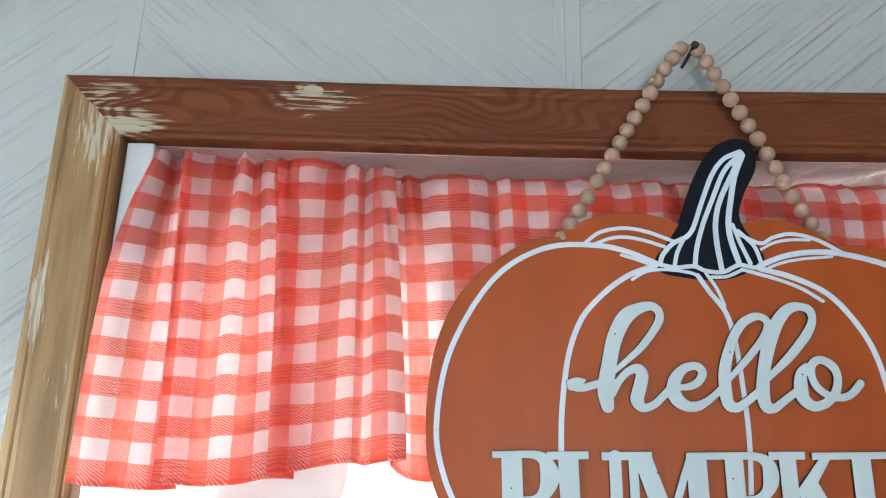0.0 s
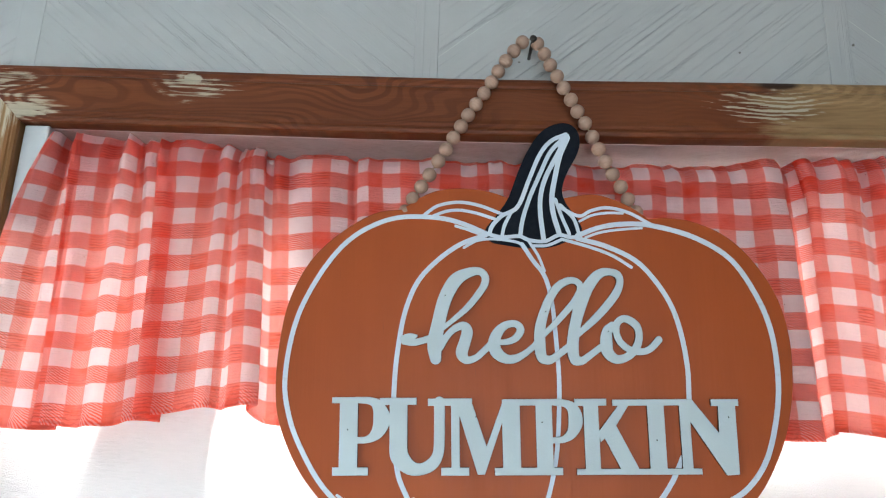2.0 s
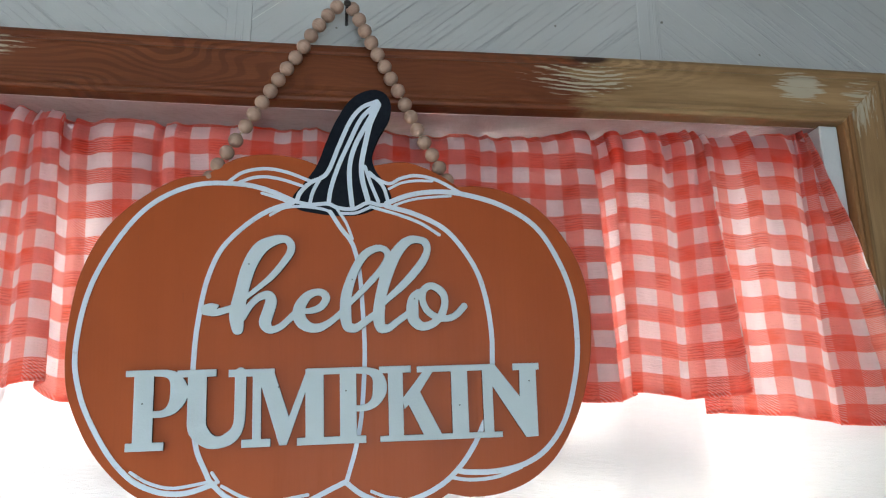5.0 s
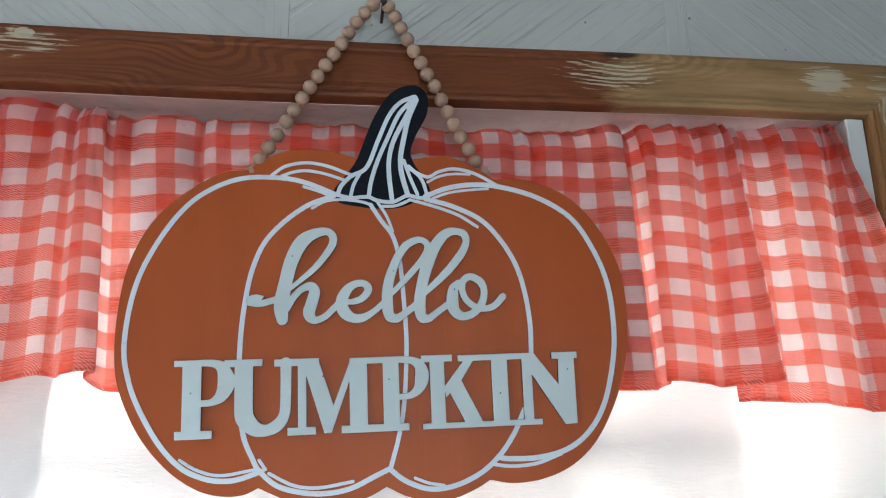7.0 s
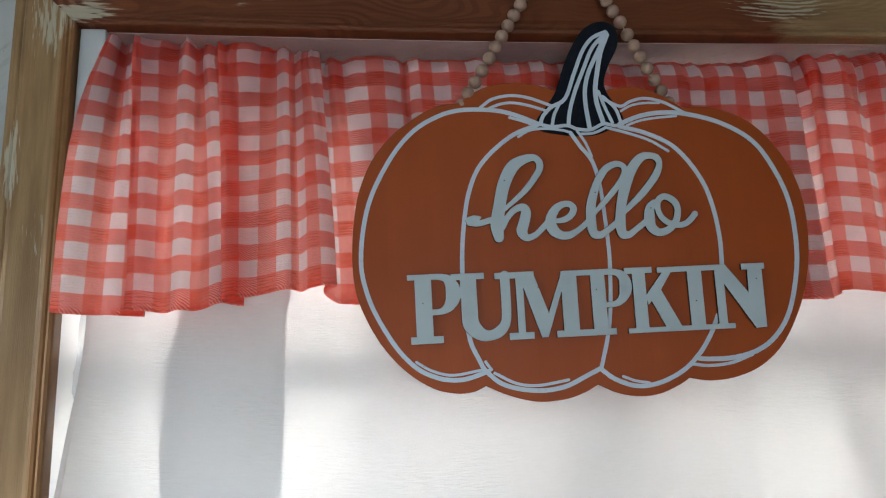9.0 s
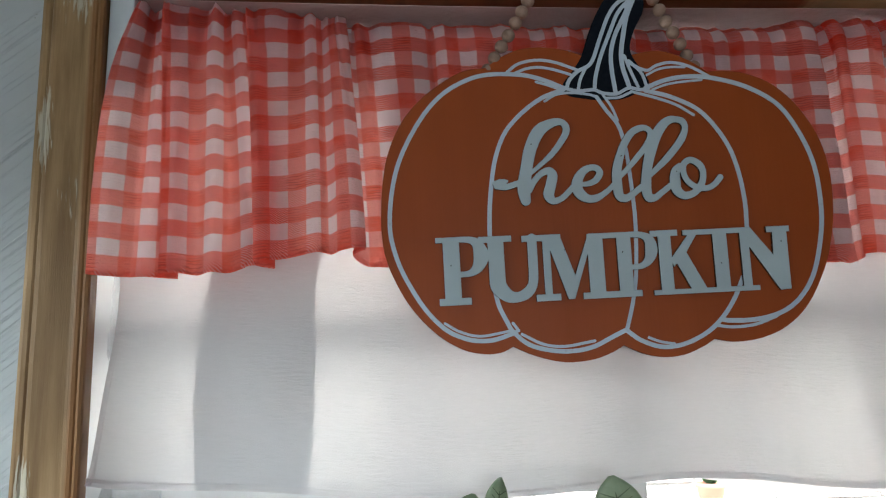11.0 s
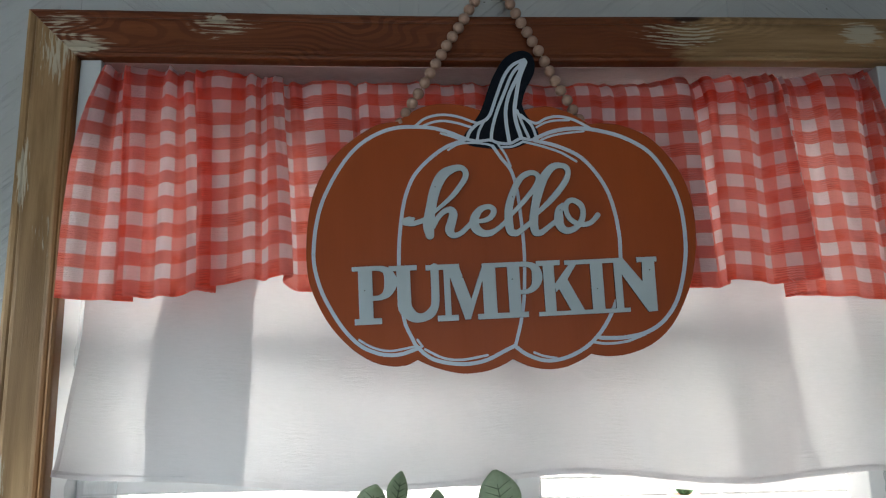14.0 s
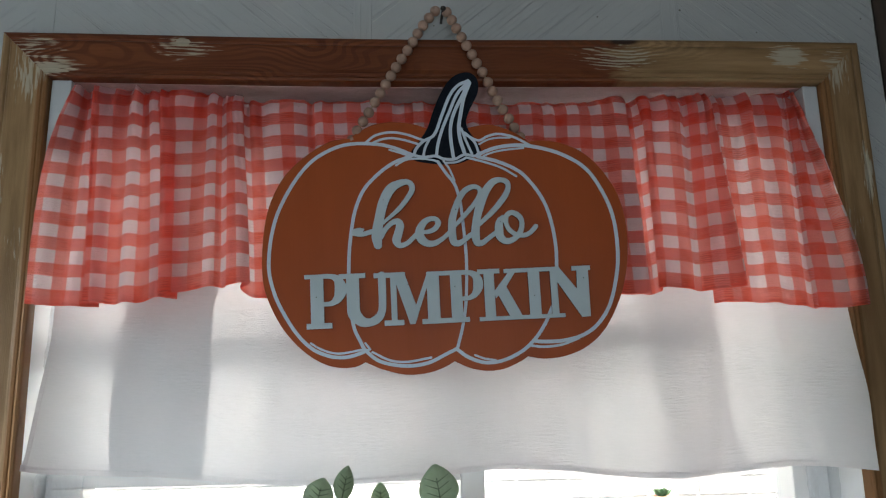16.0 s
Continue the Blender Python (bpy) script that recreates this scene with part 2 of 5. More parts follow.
def white_cloth(name="white_cotton", share=0.297, pure=0.80):
    n = Nodes(name)
    uv = n.coord("UV")
    slub = n.noise(n.mapped(uv, (60, 420, 1)), 1.0, 5, 0.65)
    weave = n.noise(n.mapped(uv, (900, 1400, 1)), 1.0, 2)
    fold = n.noise(uv, 9, 3)
    patchy = n.grey(n.noise(uv, 14, 3), 0.42, 0.68)
    col = n.mix(n.grey(slub, 0.25, 0.75), (0.82, 0.785, 0.79), (0.87, 0.835, 0.84))
    col = n.mix(n.grey(fold, 0.3, 0.7, 0, 0.4), col, (0.85, 0.845, 0.845))
    bmp = n.bump(n.math("ADD", n.math("MULTIPLY", slub, patchy), n.math("MULTIPLY", weave, 0.25)), 0.0016, 0.8)
    front = n.principled(base=col, rough=0.85, normal=bmp)
    knots = n.noise(n.mapped(uv, (150, 620, 1)), 1.0, 4, 0.7)
    yarns = n.math("MULTIPLY", n.grey(knots, 0.30, 0.62), n.grey(patchy, 0, 1, 0.35, 1.0))
    passed = n.mix(yarns, n.mix(pure, (1.0, 0.975, 0.985), n.mix(1.0, col, (1.0, 0.99, 1.0), "MULTIPLY")), (0.74 + 0.2 * max(0.0, pure - 0.8), 0.735, 0.735))
    back = n.add("BsdfTranslucent", {"Color": passed, "Normal": bmp}).outputs[0]
    return n.done(n.add("MixShader", {0: share, 1: front, 2: back}).outputs[0])


def board_stain():
    n = Nodes("orange_stain")
    o = n.coord()
    fibre = n.noise(n.mapped(o, (420, 9, 30)), 1.0, 5, 0.6)
    broad = n.noise(n.mapped(o, (26, 3, 5)), 1.0, 4, 0.55)
    pore = n.noise(n.mapped(o, (900, 26, 60)), 1.0, 2)
    col = n.mix(n.grey(broad, 0.3, 0.7), (0.303, 0.057, 0.009), (0.338, 0.066, 0.011))
    col = n.mix(n.grey(fibre, 0.5, 0.8, 0, 0.22), col, (0.25, 0.050, 0.008))
    col = n.mix(n.grey(pore, 0.70, 0.78, 0, 0.6), col, (0.20, 0.042, 0.014))
    return n.done(n.principled(base=col, rough=n.grey(fibre, 0.3, 0.7, 0.38, 0.48), spec=0.20, normal=n.bump(fibre, 0.0003, 0.5)))


def brushed_line():
    n = Nodes("white_line_paint")
    o = n.coord()
    a = n.noise(o, 260, 4, 0.6)
    b = n.noise(o, 60, 3)
    col = n.mix(n.grey(a, 0.60, 0.74, 0, 0.7), (0.52, 0.595, 0.69), (0.36, 0.36, 0.38))
    col = n.mix(n.grey(b, 0.3, 0.7, 0, 0.3), col, (0.45, 0.53, 0.62))
    return n.done(n.principled(base=col, rough=0.45, normal=n.bump(a, 0.0002)))


def bead_wood():
    n = Nodes("bare_bead_wood")
    rnd = n.add("ObjectInfo").outputs["Random"]
    o = n.add("VectorMath", {0: n.coord(), 1: n.add("CombineXYZ", {0: rnd, 1: rnd, 2: rnd}).outputs[0]}, operation="ADD").outputs[0]
    grain = n.noise(n.mapped(o, (150, 150, 900)), 1.0, 4, 0.6)
    col = n.mix(n.grey(grain, 0.3, 0.7), (0.31, 0.195, 0.145), (0.42, 0.285, 0.225))
    col = n.mix(n.math("MULTIPLY", rnd, 0.55), col, (0.275, 0.175, 0.13))
    return n.done(n.principled(base=col, rough=0.6, normal=n.bump(grain, 0.0002)))


def leaf_green():
    n = Nodes("eucalyptus_leaf")
    o = n.coord()
    rnd = n.add("ObjectInfo").outputs["Random"]
    a = n.noise(o, 90, 4)
    col = n.mix(n.grey(a, 0.3, 0.7), (0.33, 0.39, 0.31), (0.46, 0.52, 0.43))
    col = n.mix(n.math("MULTIPLY", rnd, 0.4), col, (0.37, 0.44, 0.36))
    f = n.principled(base=col, rough=0.55, normal=n.bump(a, 0.0003))
    t = n.add("BsdfTranslucent", {"Color": (0.20, 0.30, 0.12, 1)}).outputs[0]
    return n.done(n.add("MixShader", {0: 0.3, 1: f, 2: t}).outputs[0])


def film():
    n = Nodes("clear_film")
    g = n.add("BsdfGlossy", {"Color": (0.9, 0.93, 0.95, 1), "Roughness": 0.12, "Normal": n.bump(n.noise(n.mapped(n.coord(), (90, 90, 30)), 1.0, 4), 0.006)}).outputs[0]
    t = n.add("BsdfTransparent", {"Color": (0.98, 0.99, 1.0, 1)}).outputs[0]
    d = n.add("BsdfTranslucent", {"Color": (0.9, 0.92, 0.94, 1)}).outputs[0]
    m = n.add("MixShader", {0: 0.30, 1: t, 2: d}).outputs[0]
    return n.done(n.add("MixShader", {0: 0.14, 1: m, 2: g}).outputs[0])


def glass():
    n = Nodes("window_glass")
    g = n.add("BsdfGlossy", {"Color": (1, 1, 1, 1), "Roughness": 0.02}).outputs[0]
    t = n.add("BsdfTransparent", {"Color": (0.94, 0.97, 0.96, 1)}).outputs[0]
    return n.done(n.add("MixShader", {0: n.add("Fresnel", {"IOR": 1.45}).outputs[0], 1: t, 2: g}).outputs[0])


def dark_panel():
    n = Nodes("dark_brown_wood")
    o = n.coord()
    g = n.noise(n.mapped(o, (60, 60, 2.5)), 1.0, 5, 0.6)
    col = n.mix(n.grey(g, 0.3, 0.7), (0.022, 0.014, 0.009), (0.055, 0.034, 0.022))
    return n.done(n.principled(base=col, rough=0.5, normal=n.bump(g, 0.0006)))


WALL = wall_paint()
CASING = casing_wood()
GINGHAM = gingham()
LINEN = white_cloth()
VOILE = white_cloth("thin_white_voile", 0.97)
LINING = white_cloth("white_lining", 0.16)
SHEER = white_cloth("sheer_white_voile", 0.90, 0.97)
BOARD = board_stain()
LINE = brushed_line()
LETTER = paint("pale_letter_paint", (0.45, 0.535, 0.58), 0.55, 0.06, 30, 0.00015, 500)
BURNT = paint("burnt_cut_edge", (0.045, 0.022, 0.014), 0.8)
STEM = paint("black_stem_paint", (0.006, 0.009, 0.016), 0.7, 0.3, 40, 0.0002, 300, spec=0.12)
BEAD = bead_wood()
JUTE = paint("twine", (0.42, 0.33, 0.22), 0.9)
IRON = paint("rusty_nail", (0.035, 0.026, 0.022), 0.55, 0.4, 300, 0.0003, 600)
# white trim paint; red light bounced off the valance is put into its colour
TRIM_RED_BOUNCE = paint("white_gloss_red_bounce", (0.50, 0.34, 0.33), 0.12, 0.06, 12, 0.0035, 30, coat=0.3)
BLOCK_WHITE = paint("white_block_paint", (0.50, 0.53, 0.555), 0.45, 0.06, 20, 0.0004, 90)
VINYL = paint("white_vinyl", (0.86, 0.87, 0.88), 0.35, 0.04, 10, 0.0001, 90)
FILM = film()
GLASS = glass()
DARK = dark_panel()
LEAF = leaf_green()
VEIN = paint("leaf_vein", (0.09, 0.12, 0.075), 0.6)
TWIG = paint("twig_bark", (0.10, 0.13, 0.08), 0.7)
BRICK = paint("white_painted_brick", (0.75, 0.745, 0.745), 0.8, 0.2, 25, 0.002, 120)
MORTAR = paint("pale_mortar", (0.29, 0.29, 0.29), 0.9, 0.2, 60, 0.002, 200)
TERRACOTTA = paint("pink_pot", (0.62, 0.30, 0.22), 0.7)
SOIL = paint("soil", (0.05, 0.035, 0.025), 0.95)
SUCCULENT = paint("succulent_green", (0.10, 0.20, 0.09), 0.5)
ROOM_WALL = paint("room_wall_paint", (0.62, 0.62, 0.60), 0.7, 0.08, 4)
FLOOR = paint("floor_boards", (0.22, 0.14, 0.08), 0.4, 0.3, 6)
CEIL = paint("ceiling_paint", (0.78, 0.78, 0.76), 0.8, 0.06, 4)
GROUND = paint("gravel_ground", (0.17, 0.17, 0.16), 0.95, 0.3, 14, 0.004, 60)
BRASS = paint("dull_brass", (0.42, 0.33, 0.20), 0.4)
GREYCARD = paint("grey_print", (0.17, 0.17, 0.16), 0.6)
CLEARVASE = paint("white_ceramic", (0.72, 0.72, 0.70), 0.25)


# ---- building helpers ----
def smooth(me, on=True):
    for p in me.polygons:
        p.use_smooth = on
    return me


def mesh_object(name, bm, material, soft=False):
    me = bpy.data.meshes.new(name)
    bm.to_mesh(me)
    bm.free()
    me.materials.append(material)
    smooth(me, soft)
    return new(name, me)


def part(name, bm, material, parent, label="", soft=False):
    """One mesh object under a thing or a part, built in the parent's own axes."""
    ob = mesh_object(name, bm, material, soft)
    ob.parent = parent
    if label:
        tagged(ob, label)
    return ob


def thing(name, label, category, m=None, kind="", group=""):
    ob = new(name)
    ob.empty_display_size = 0.05
    if m is not None:
        ob.matrix_world = m
    return tagged(ob, label, category, group, kind)


def box(bm, x0, x1, y0, y1, z0, z1, bevel=0.0):
    vs = [bm.verts.new((x, y, z)) for x in (x0, x1) for y in (y0, y1) for z in (z0, z1)]
    fs = [bm.faces.new([vs[i] for i in f]) for f in ((0, 1, 3, 2), (4, 6, 7, 5), (0, 4, 5, 1), (2, 3, 7, 6), (0, 2, 6, 4), (1, 5, 7, 3))]
    if bevel:
        es = {e for f in fs for e in f.edges}
        bmesh.ops.bevel(bm, geom=list(es), offset=bevel, segments=2, affect="EDGES", profile=0.5)
    return bm


def boxed(x0, x1, y0, y1, z0, z1, bevel=0.0):
    return box(bmesh.new(), x0, x1, y0, y1, z0, z1, bevel)


def catmull(pts, n, closed=False):
    """A smooth line through control points of any dimension, n steps a span."""
    p = np.array(pts, float)
    k = len(p)
    rows = []
    spans = k if closed else k - 1
    for i in range(spans):
        p1, p2 = p[i], p[(i + 1) % k]
        p0 = p[(i - 1) % k] if closed or i > 0 else 2 * p1 - p2
        p3 = p[(i + 2) % k] if closed or i + 2 < k else 2 * p2 - p1
        for s in np.arange(n) / n:
            rows.append(0.5 * (2 * p1 + (p2 - p0) * s + (2 * p0 - 5 * p1 + 4 * p2 - p3) * s * s + (3 * p1 - p0 - 3 * p2 + p3) * s ** 3))
    if not closed:
        rows.append(p[-1])
    return np.array(rows)


class Field:
    """A flat shape as a distance field in millimetres, from strokes and polygons, cut out as a solid."""
    def __init__(self, x0, x1, y0, y1, step):
        self.x, self.y, self.step = np.arange(x0, x1, step), np.arange(y0, y1, step), step
        self.d = np.full((len(self.y), len(self.x)), 9.0)

    def window(self, x0, x1, y0, y1):
        i = np.searchsorted(self.x, (x0, x1)); j = np.searchsorted(self.y, (y0, y1))
        return slice(*j), slice(*i)

    def stroke(self, pts, width=None, n=7):
        """pts: x, y, or x, y, width."""
        q = catmull([(*p, width) if len(p) == 2 else p for p in pts], n)
        for a, b in zip(q[:-1], q[1:]):
            r = max(a[2], b[2]) / 2 + 5
            w = self.window(min(a[0], b[0]) - r, max(a[0], b[0]) + r, min(a[1], b[1]) - r, max(a[1], b[1]) + r)
            gx, gy = np.meshgrid(self.x[w[1]], self.y[w[0]])
            dx, dy = b[0] - a[0], b[1] - a[1]
            s = np.clip(((gx - a[0]) * dx + (gy - a[1]) * dy) / (dx * dx + dy * dy + 1e-9), 0, 1)
            dist = np.hypot(gx - a[0] - s * dx, gy - a[1] - s * dy) - (a[2] + s * (b[2] - a[2])) / 2
            self.d[w] = np.minimum(self.d[w], dist)
        return self

    def polygon(self, pts):
        p = np.array(pts, float)
        w = self.window(p[:, 0].min() - 5, p[:, 0].max() + 5, p[:, 1].min() - 5, p[:, 1].max() + 5)
        gx, gy = np.meshgrid(self.x[w[1]], self.y[w[0]])
        dist, inside = np.full(gx.shape, 9.0), np.zeros(gx.shape, bool)
        for a, b in zip(p, np.roll(p, -1, 0)):
            dx, dy = b - a
            s = np.clip(((gx - a[0]) * dx + (gy - a[1]) * dy) / (dx * dx + dy * dy + 1e-9), 0, 1)
            dist = np.minimum(dist, np.hypot(gx - a[0] - s * dx, gy - a[1] - s * dy))
            if abs(dy) > 1e-9:
                inside ^= ((a[1] > gy) != (b[1] > gy)) & (gx < a[0] + (gy - a[1]) * dx / dy)
        self.d[w] = np.minimum(self.d[w], np.where(inside, -dist, dist))
        return self

    def contours(self):
        """Closed outlines of the zero level, by marching squares."""
        d = np.where(np.abs(self.d) < 1e-6, 1e-6, self.d)
        neg = d < 0
        code = neg[:-1, :-1] * 1 + neg[:-1, 1:] * 2 + neg[1:, 1:] * 4 + neg[1:, :-1] * 8
        table = {1: "LB", 2: "BR", 3: "LR", 4: "RT", 5: "LBRT", 6: "BT", 7: "LT", 8: "TL", 9: "TB", 10: "BRTL", 11: "TR", 12: "RL", 13: "RB", 14: "BL"}
        def key(j, i, side):
            return {"B": (j, i, 0), "T": (j + 1, i, 0), "L": (j, i, 1), "R": (j, i + 1, 1)}[side]
        def place(k):
            j, i, up = k
            a, b = d[j, i], d[j + up, i + 1 - up]
            s = a / (a - b)
            return (self.x[i] + (0 if up else s * self.step), self.y[j] + (s * self.step if up else 0))
        follow = {}
        for j, i in zip(*np.nonzero((code > 0) & (code < 15))):
            t = table[int(code[j, i])]
            for q in range(0, len(t), 2):
                follow.setdefault(key(j, i, t[q]), []).append(key(j, i, t[q + 1]))
        loops = []
        while follow:
            start = k = next(iter(follow))
            loop = []
            while k in follow:
                loop.append(place(k))
                nxt = follow[k].pop()
                if not follow[k]:
                    del follow[k]
                k = nxt
            if len(loop) > 8:
                loops.append(thin(np.array(loop), 0.07))
        return loops


def thin(p, tol):
    """Drops the points of a closed line that lie on it within tol."""
    keep = np.zeros(len(p), bool)
    h = len(p) // 2
    stack = [(0, h), (h, len(p))]
    keep[[0, h]] = True
    while stack:
        a, b = stack.pop()
        if b - a < 2:
            continue
        s, e = p[a], p[b % len(p)]
        q = p[a + 1:b] - s
        along = e - s
        dist = np.abs(q[:, 0] * along[1] - q[:, 1] * along[0]) / (np.hypot(*along) + 1e-9)
        m = int(dist.argmax())
        if dist[m] > tol:
            keep[a + 1 + m] = True
            stack += [(a, a + 1 + m), (a + 1 + m, b)]
    return p[keep]


def cutout(name, loops, z0, z1, bevel, material, parent, label="", edge=None):
    """A flat solid from outlines in millimetres, between the heights z0 and z1 in metres."""
    cu = bpy.data.curves.new(name, "CURVE")
    cu.dimensions, cu.fill_mode = "2D", "BOTH"
    cu.extrude, cu.bevel_depth, cu.bevel_resolution, cu.offset = (z1 - z0) / 2 - bevel, bevel, 1, -bevel
    for loop in loops:
        sp = cu.splines.new("POLY")
        sp.points.add(len(loop) - 1)
        sp.points.foreach_set("co", np.c_[loop / 1000, np.zeros(len(loop)), np.ones(len(loop))].ravel())
        sp.use_cyclic_u = True
    tmp = bpy.data.objects.new(name, cu)
    scene.collection.objects.link(tmp)
    me = bpy.data.meshes.new_from_object(tmp.evaluated_get(bpy.context.evaluated_depsgraph_get()))
    bpy.data.objects.remove(tmp)
    bpy.data.curves.remove(cu)
    me.transform(Matrix.Translation((0, 0, (z0 + z1) / 2)))
    me.name = name
    me.materials.clear()
    me.materials.append(material)
    if edge is not None:                                     # the cut sides
        me.materials.append(edge)
        for p in me.polygons:
            p.material_index = int(abs(p.normal.z) < 0.3)
    ob = new(name, me)
    ob.parent = parent
    if label:
        tagged(ob, label)
    return ob


def tube(bm, pts, radii, sides=8, caps=True):
    """A round tube along points, with a radius at each."""
    pts = [Vector(p) for p in pts]
    rings = []
    for i, p in enumerate(pts):
        way = (pts[min(i + 1, len(pts) - 1)] - pts[max(i - 1, 0)]).normalized()
        a = way.cross(Vector((0.31, 0.95, 0.11)))
        a = (a if a.length > 1e-3 else way.cross(Vector((1, 0, 0)))).normalized()
        b = way.cross(a)
        r = radii[i] if isinstance(radii, (list, tuple)) else radii
        rings.append([bm.verts.new(p + r * (math.cos(2 * math.pi * k / sides) * a + math.sin(2 * math.pi * k / sides) * b)) for k in range(sides)])
    for s, t in zip(rings[:-1], rings[1:]):
        for k in range(sides):
            bm.faces.new((s[k], s[(k + 1) % sides], t[(k + 1) % sides], t[k]))
    if caps:
        bm.faces.new(rings[0][::-1])
        bm.faces.new(rings[-1])
    return bm


def lathe(bm, rings, sides=24, centre=(0, 0, 0)):
    """A turned form: rows of radius, height."""
    rows = [[bm.verts.new((centre[0] + r * math.cos(2 * math.pi * k / sides), centre[1] + r * math.sin(2 * math.pi * k / sides), centre[2] + z)) for k in range(sides)] for r, z in rings]
    for s, t in zip(rows[:-1], rows[1:]):
        for k in range(sides):
            bm.faces.new((s[k], s[(k + 1) % sides], t[(k + 1) % sides], t[k]))
    bm.faces.new(rows[0][::-1])
    bm.faces.new(rows[-1])
    return bm


# ---- the room: walls, floor, ceiling ----
X0, X1, Y0, H = -1.05, 0.566, -2.95, 2.45          # room; the window wall's face lies at y = WF
WF, WB = 0.015, 0.15
WEST_HEAD = 1.93                                    # head of the side window
OX, OZ0, OZ1 = 0.488, 1.13, 2.018                   # rough opening


def structure(name, bm, material, label, category, soft=False):
    return tagged(mesh_object(name, bm, material, soft), label, category, kind="structure")


bm = bmesh.new()
box(bm, X0, -OX, WF, WB, 0, H)
box(bm, OX, X1 + 0.1, WF, WB, 0, H)
box(bm, -OX, OX, WF, WB, 0, OZ0)
box(bm, -OX, OX, WF, WB, OZ1, H)
wall_north = structure("wall_north", bm, ROOM_WALL, "pale grey painted wall round the window opening", "wall")
structure("wall_east", boxed(X1, X1 + 0.1, Y0, WF - 0.002, 0, H), DARK, "dark brown wood-clad side wall beside the window", "wall")
bm = bmesh.new()
box(bm, X0 - 0.1, X0, Y0, -1.15, 0, H)
box(bm, X0 - 0.1, X0, -0.10, WB, 0, H)
box(bm, X0 - 0.1, X0, -1.15, -0.10, 0, 0.85)
box(bm, X0 - 0.1, X0, -1.15, -0.10, WEST_HEAD, H)
structure("wall_west", bm, ROOM_WALL, "grey painted side wall with a window opening", "wall")
bm = bmesh.new()
box(bm, X0 - 0.1, -0.55, Y0 - 0.1, Y0, 0, H)
box(bm, 0.52, X1 + 0.1, Y0 - 0.1, Y0, 0, H)
box(bm, -0.55, 0.52, Y0 - 0.1, Y0, 0, 0.85)
box(bm, -0.55, 0.52, Y0 - 0.1, Y0, 2.05, H)
structure("wall_south", bm, ROOM_WALL, "grey painted back wall with a window opening", "wall")
structure("window_2", boxed(X0 - 0.060, X0 - 0.056, -1.15, -0.10, 0.85, WEST_HEAD), GLASS, "clear glass in the side window", "window").visible_shadow = False
structure("window_3", boxed(-0.55, 0.52, Y0 - 0.09, Y0 - 0.075, 0.85, 2.05), CEIL, "drawn white blind in the back window", "window")
structure("floor", boxed(X0 - 0.1, X1 + 0.1, Y0 - 0.1, WB, -0.1, 0), FLOOR, "brown wooden floor", "floor")
structure("ceiling", boxed(X0 - 0.1, X1 + 0.1, Y0 - 0.1, WB, H, H + 0.1), CEIL, "plain white ceiling", "ceiling")
structure("ground", boxed(-60, 60, -60, 90, -0.4, -0.12), GROUND, "pale gravel ground outside the window", "ground")


# ---- diagonal boarding on the window wall ----
def clip(poly, axis, limit, keep_above):
    out = []
    for a, b in zip(poly, poly[1:] + poly[:1]):
        ia, ib = (a[axis] >= limit) == keep_above, (b[axis] >= limit) == keep_above
        if ia:
            out.append(a)
        if ia != ib:
            s = (limit - a[axis]) / (b[axis] - a[axis])
            out.append((a[0] + s * (b[0] - a[0]), a[1] + s * (b[1] - a[1])))
    return out


def boarding(x0, x1, z0, z1, lean, seed):
    """Rough diagonal boards, proud of the wall by a millimetre or two, with worn grooves between."""
    rnd = random.Random(seed)
    bm = bmesh.new()
    lay = bm.loops.layers.uv.new("UVMap")
    ca, sa = math.cos(radians(lean)), math.sin(radians(lean))
    def st(x, z):
        return x * ca + z * sa, -x * sa + z * ca
    cross = [st(x, z)[1] for x in (x0, x1) for z in (z0, z1)]
    c = -3.0
    while c < max(cross):
        w = rnd.choice((0.008, 0.012, 0.017, 0.024, 0.034)) * rnd.uniform(0.8, 1.2)
        y = WF - 0.0022 - rnd.uniform(0, 0.0004)
        g = rnd.choice((0.0003, 0.0005, 0.0009))
        deep = rnd.choice((0.00004, 0.0001, 0.0002, 0.0003))
        tilt = rnd.uniform(-0.0003, 0.0003)
        if c + w < min(cross):
            c += w
            continue
        for lo, hi, y0, y1 in ((c, c + g, y + deep, y + deep), (c + g, c + 4.5 * g, y + deep, y), (c + 4.5 * g, c + w, y, y + tilt)):
            strip = [(s * ca - t * sa, s * sa + t * ca) for s, t in ((-4, lo), (4, lo), (4, hi), (-4, hi))]
            for axis, limit, above in ((0, x0, True), (0, x1, False), (1, z0, True), (1, z1, False)):
                strip = clip(strip, axis, limit, above) if len(strip) > 2 else []
            if len(strip) < 3:
                continue
            vs = []
            for x, z in strip:
                t = st(x, z)[1]
                f = min(max((t - lo) / (hi - lo), 0), 1)
                vs.append(bm.verts.new((x, y0 + f * (y1 - y0), z)))
            try:
                face = bm.faces.new(vs)
            except ValueError:
                continue
            for loop, (x, z) in zip(face.loops, strip):
                loop[lay].uv = st(x, z)
        c += w
    bmesh.ops.recalc_face_normals(bm, faces=bm.faces)
    for f in bm.faces:
        if f.normal.y > 0:
            f.normal_flip()
    return bm


def uv_flat(bm, scale=1.0):
    lay = bm.loops.layers.uv.verify()
    for f in bm.faces:
        for l in f.loops:
            l[lay].uv = (l.vert.co.z * scale, l.vert.co.x * scale)
    return bm


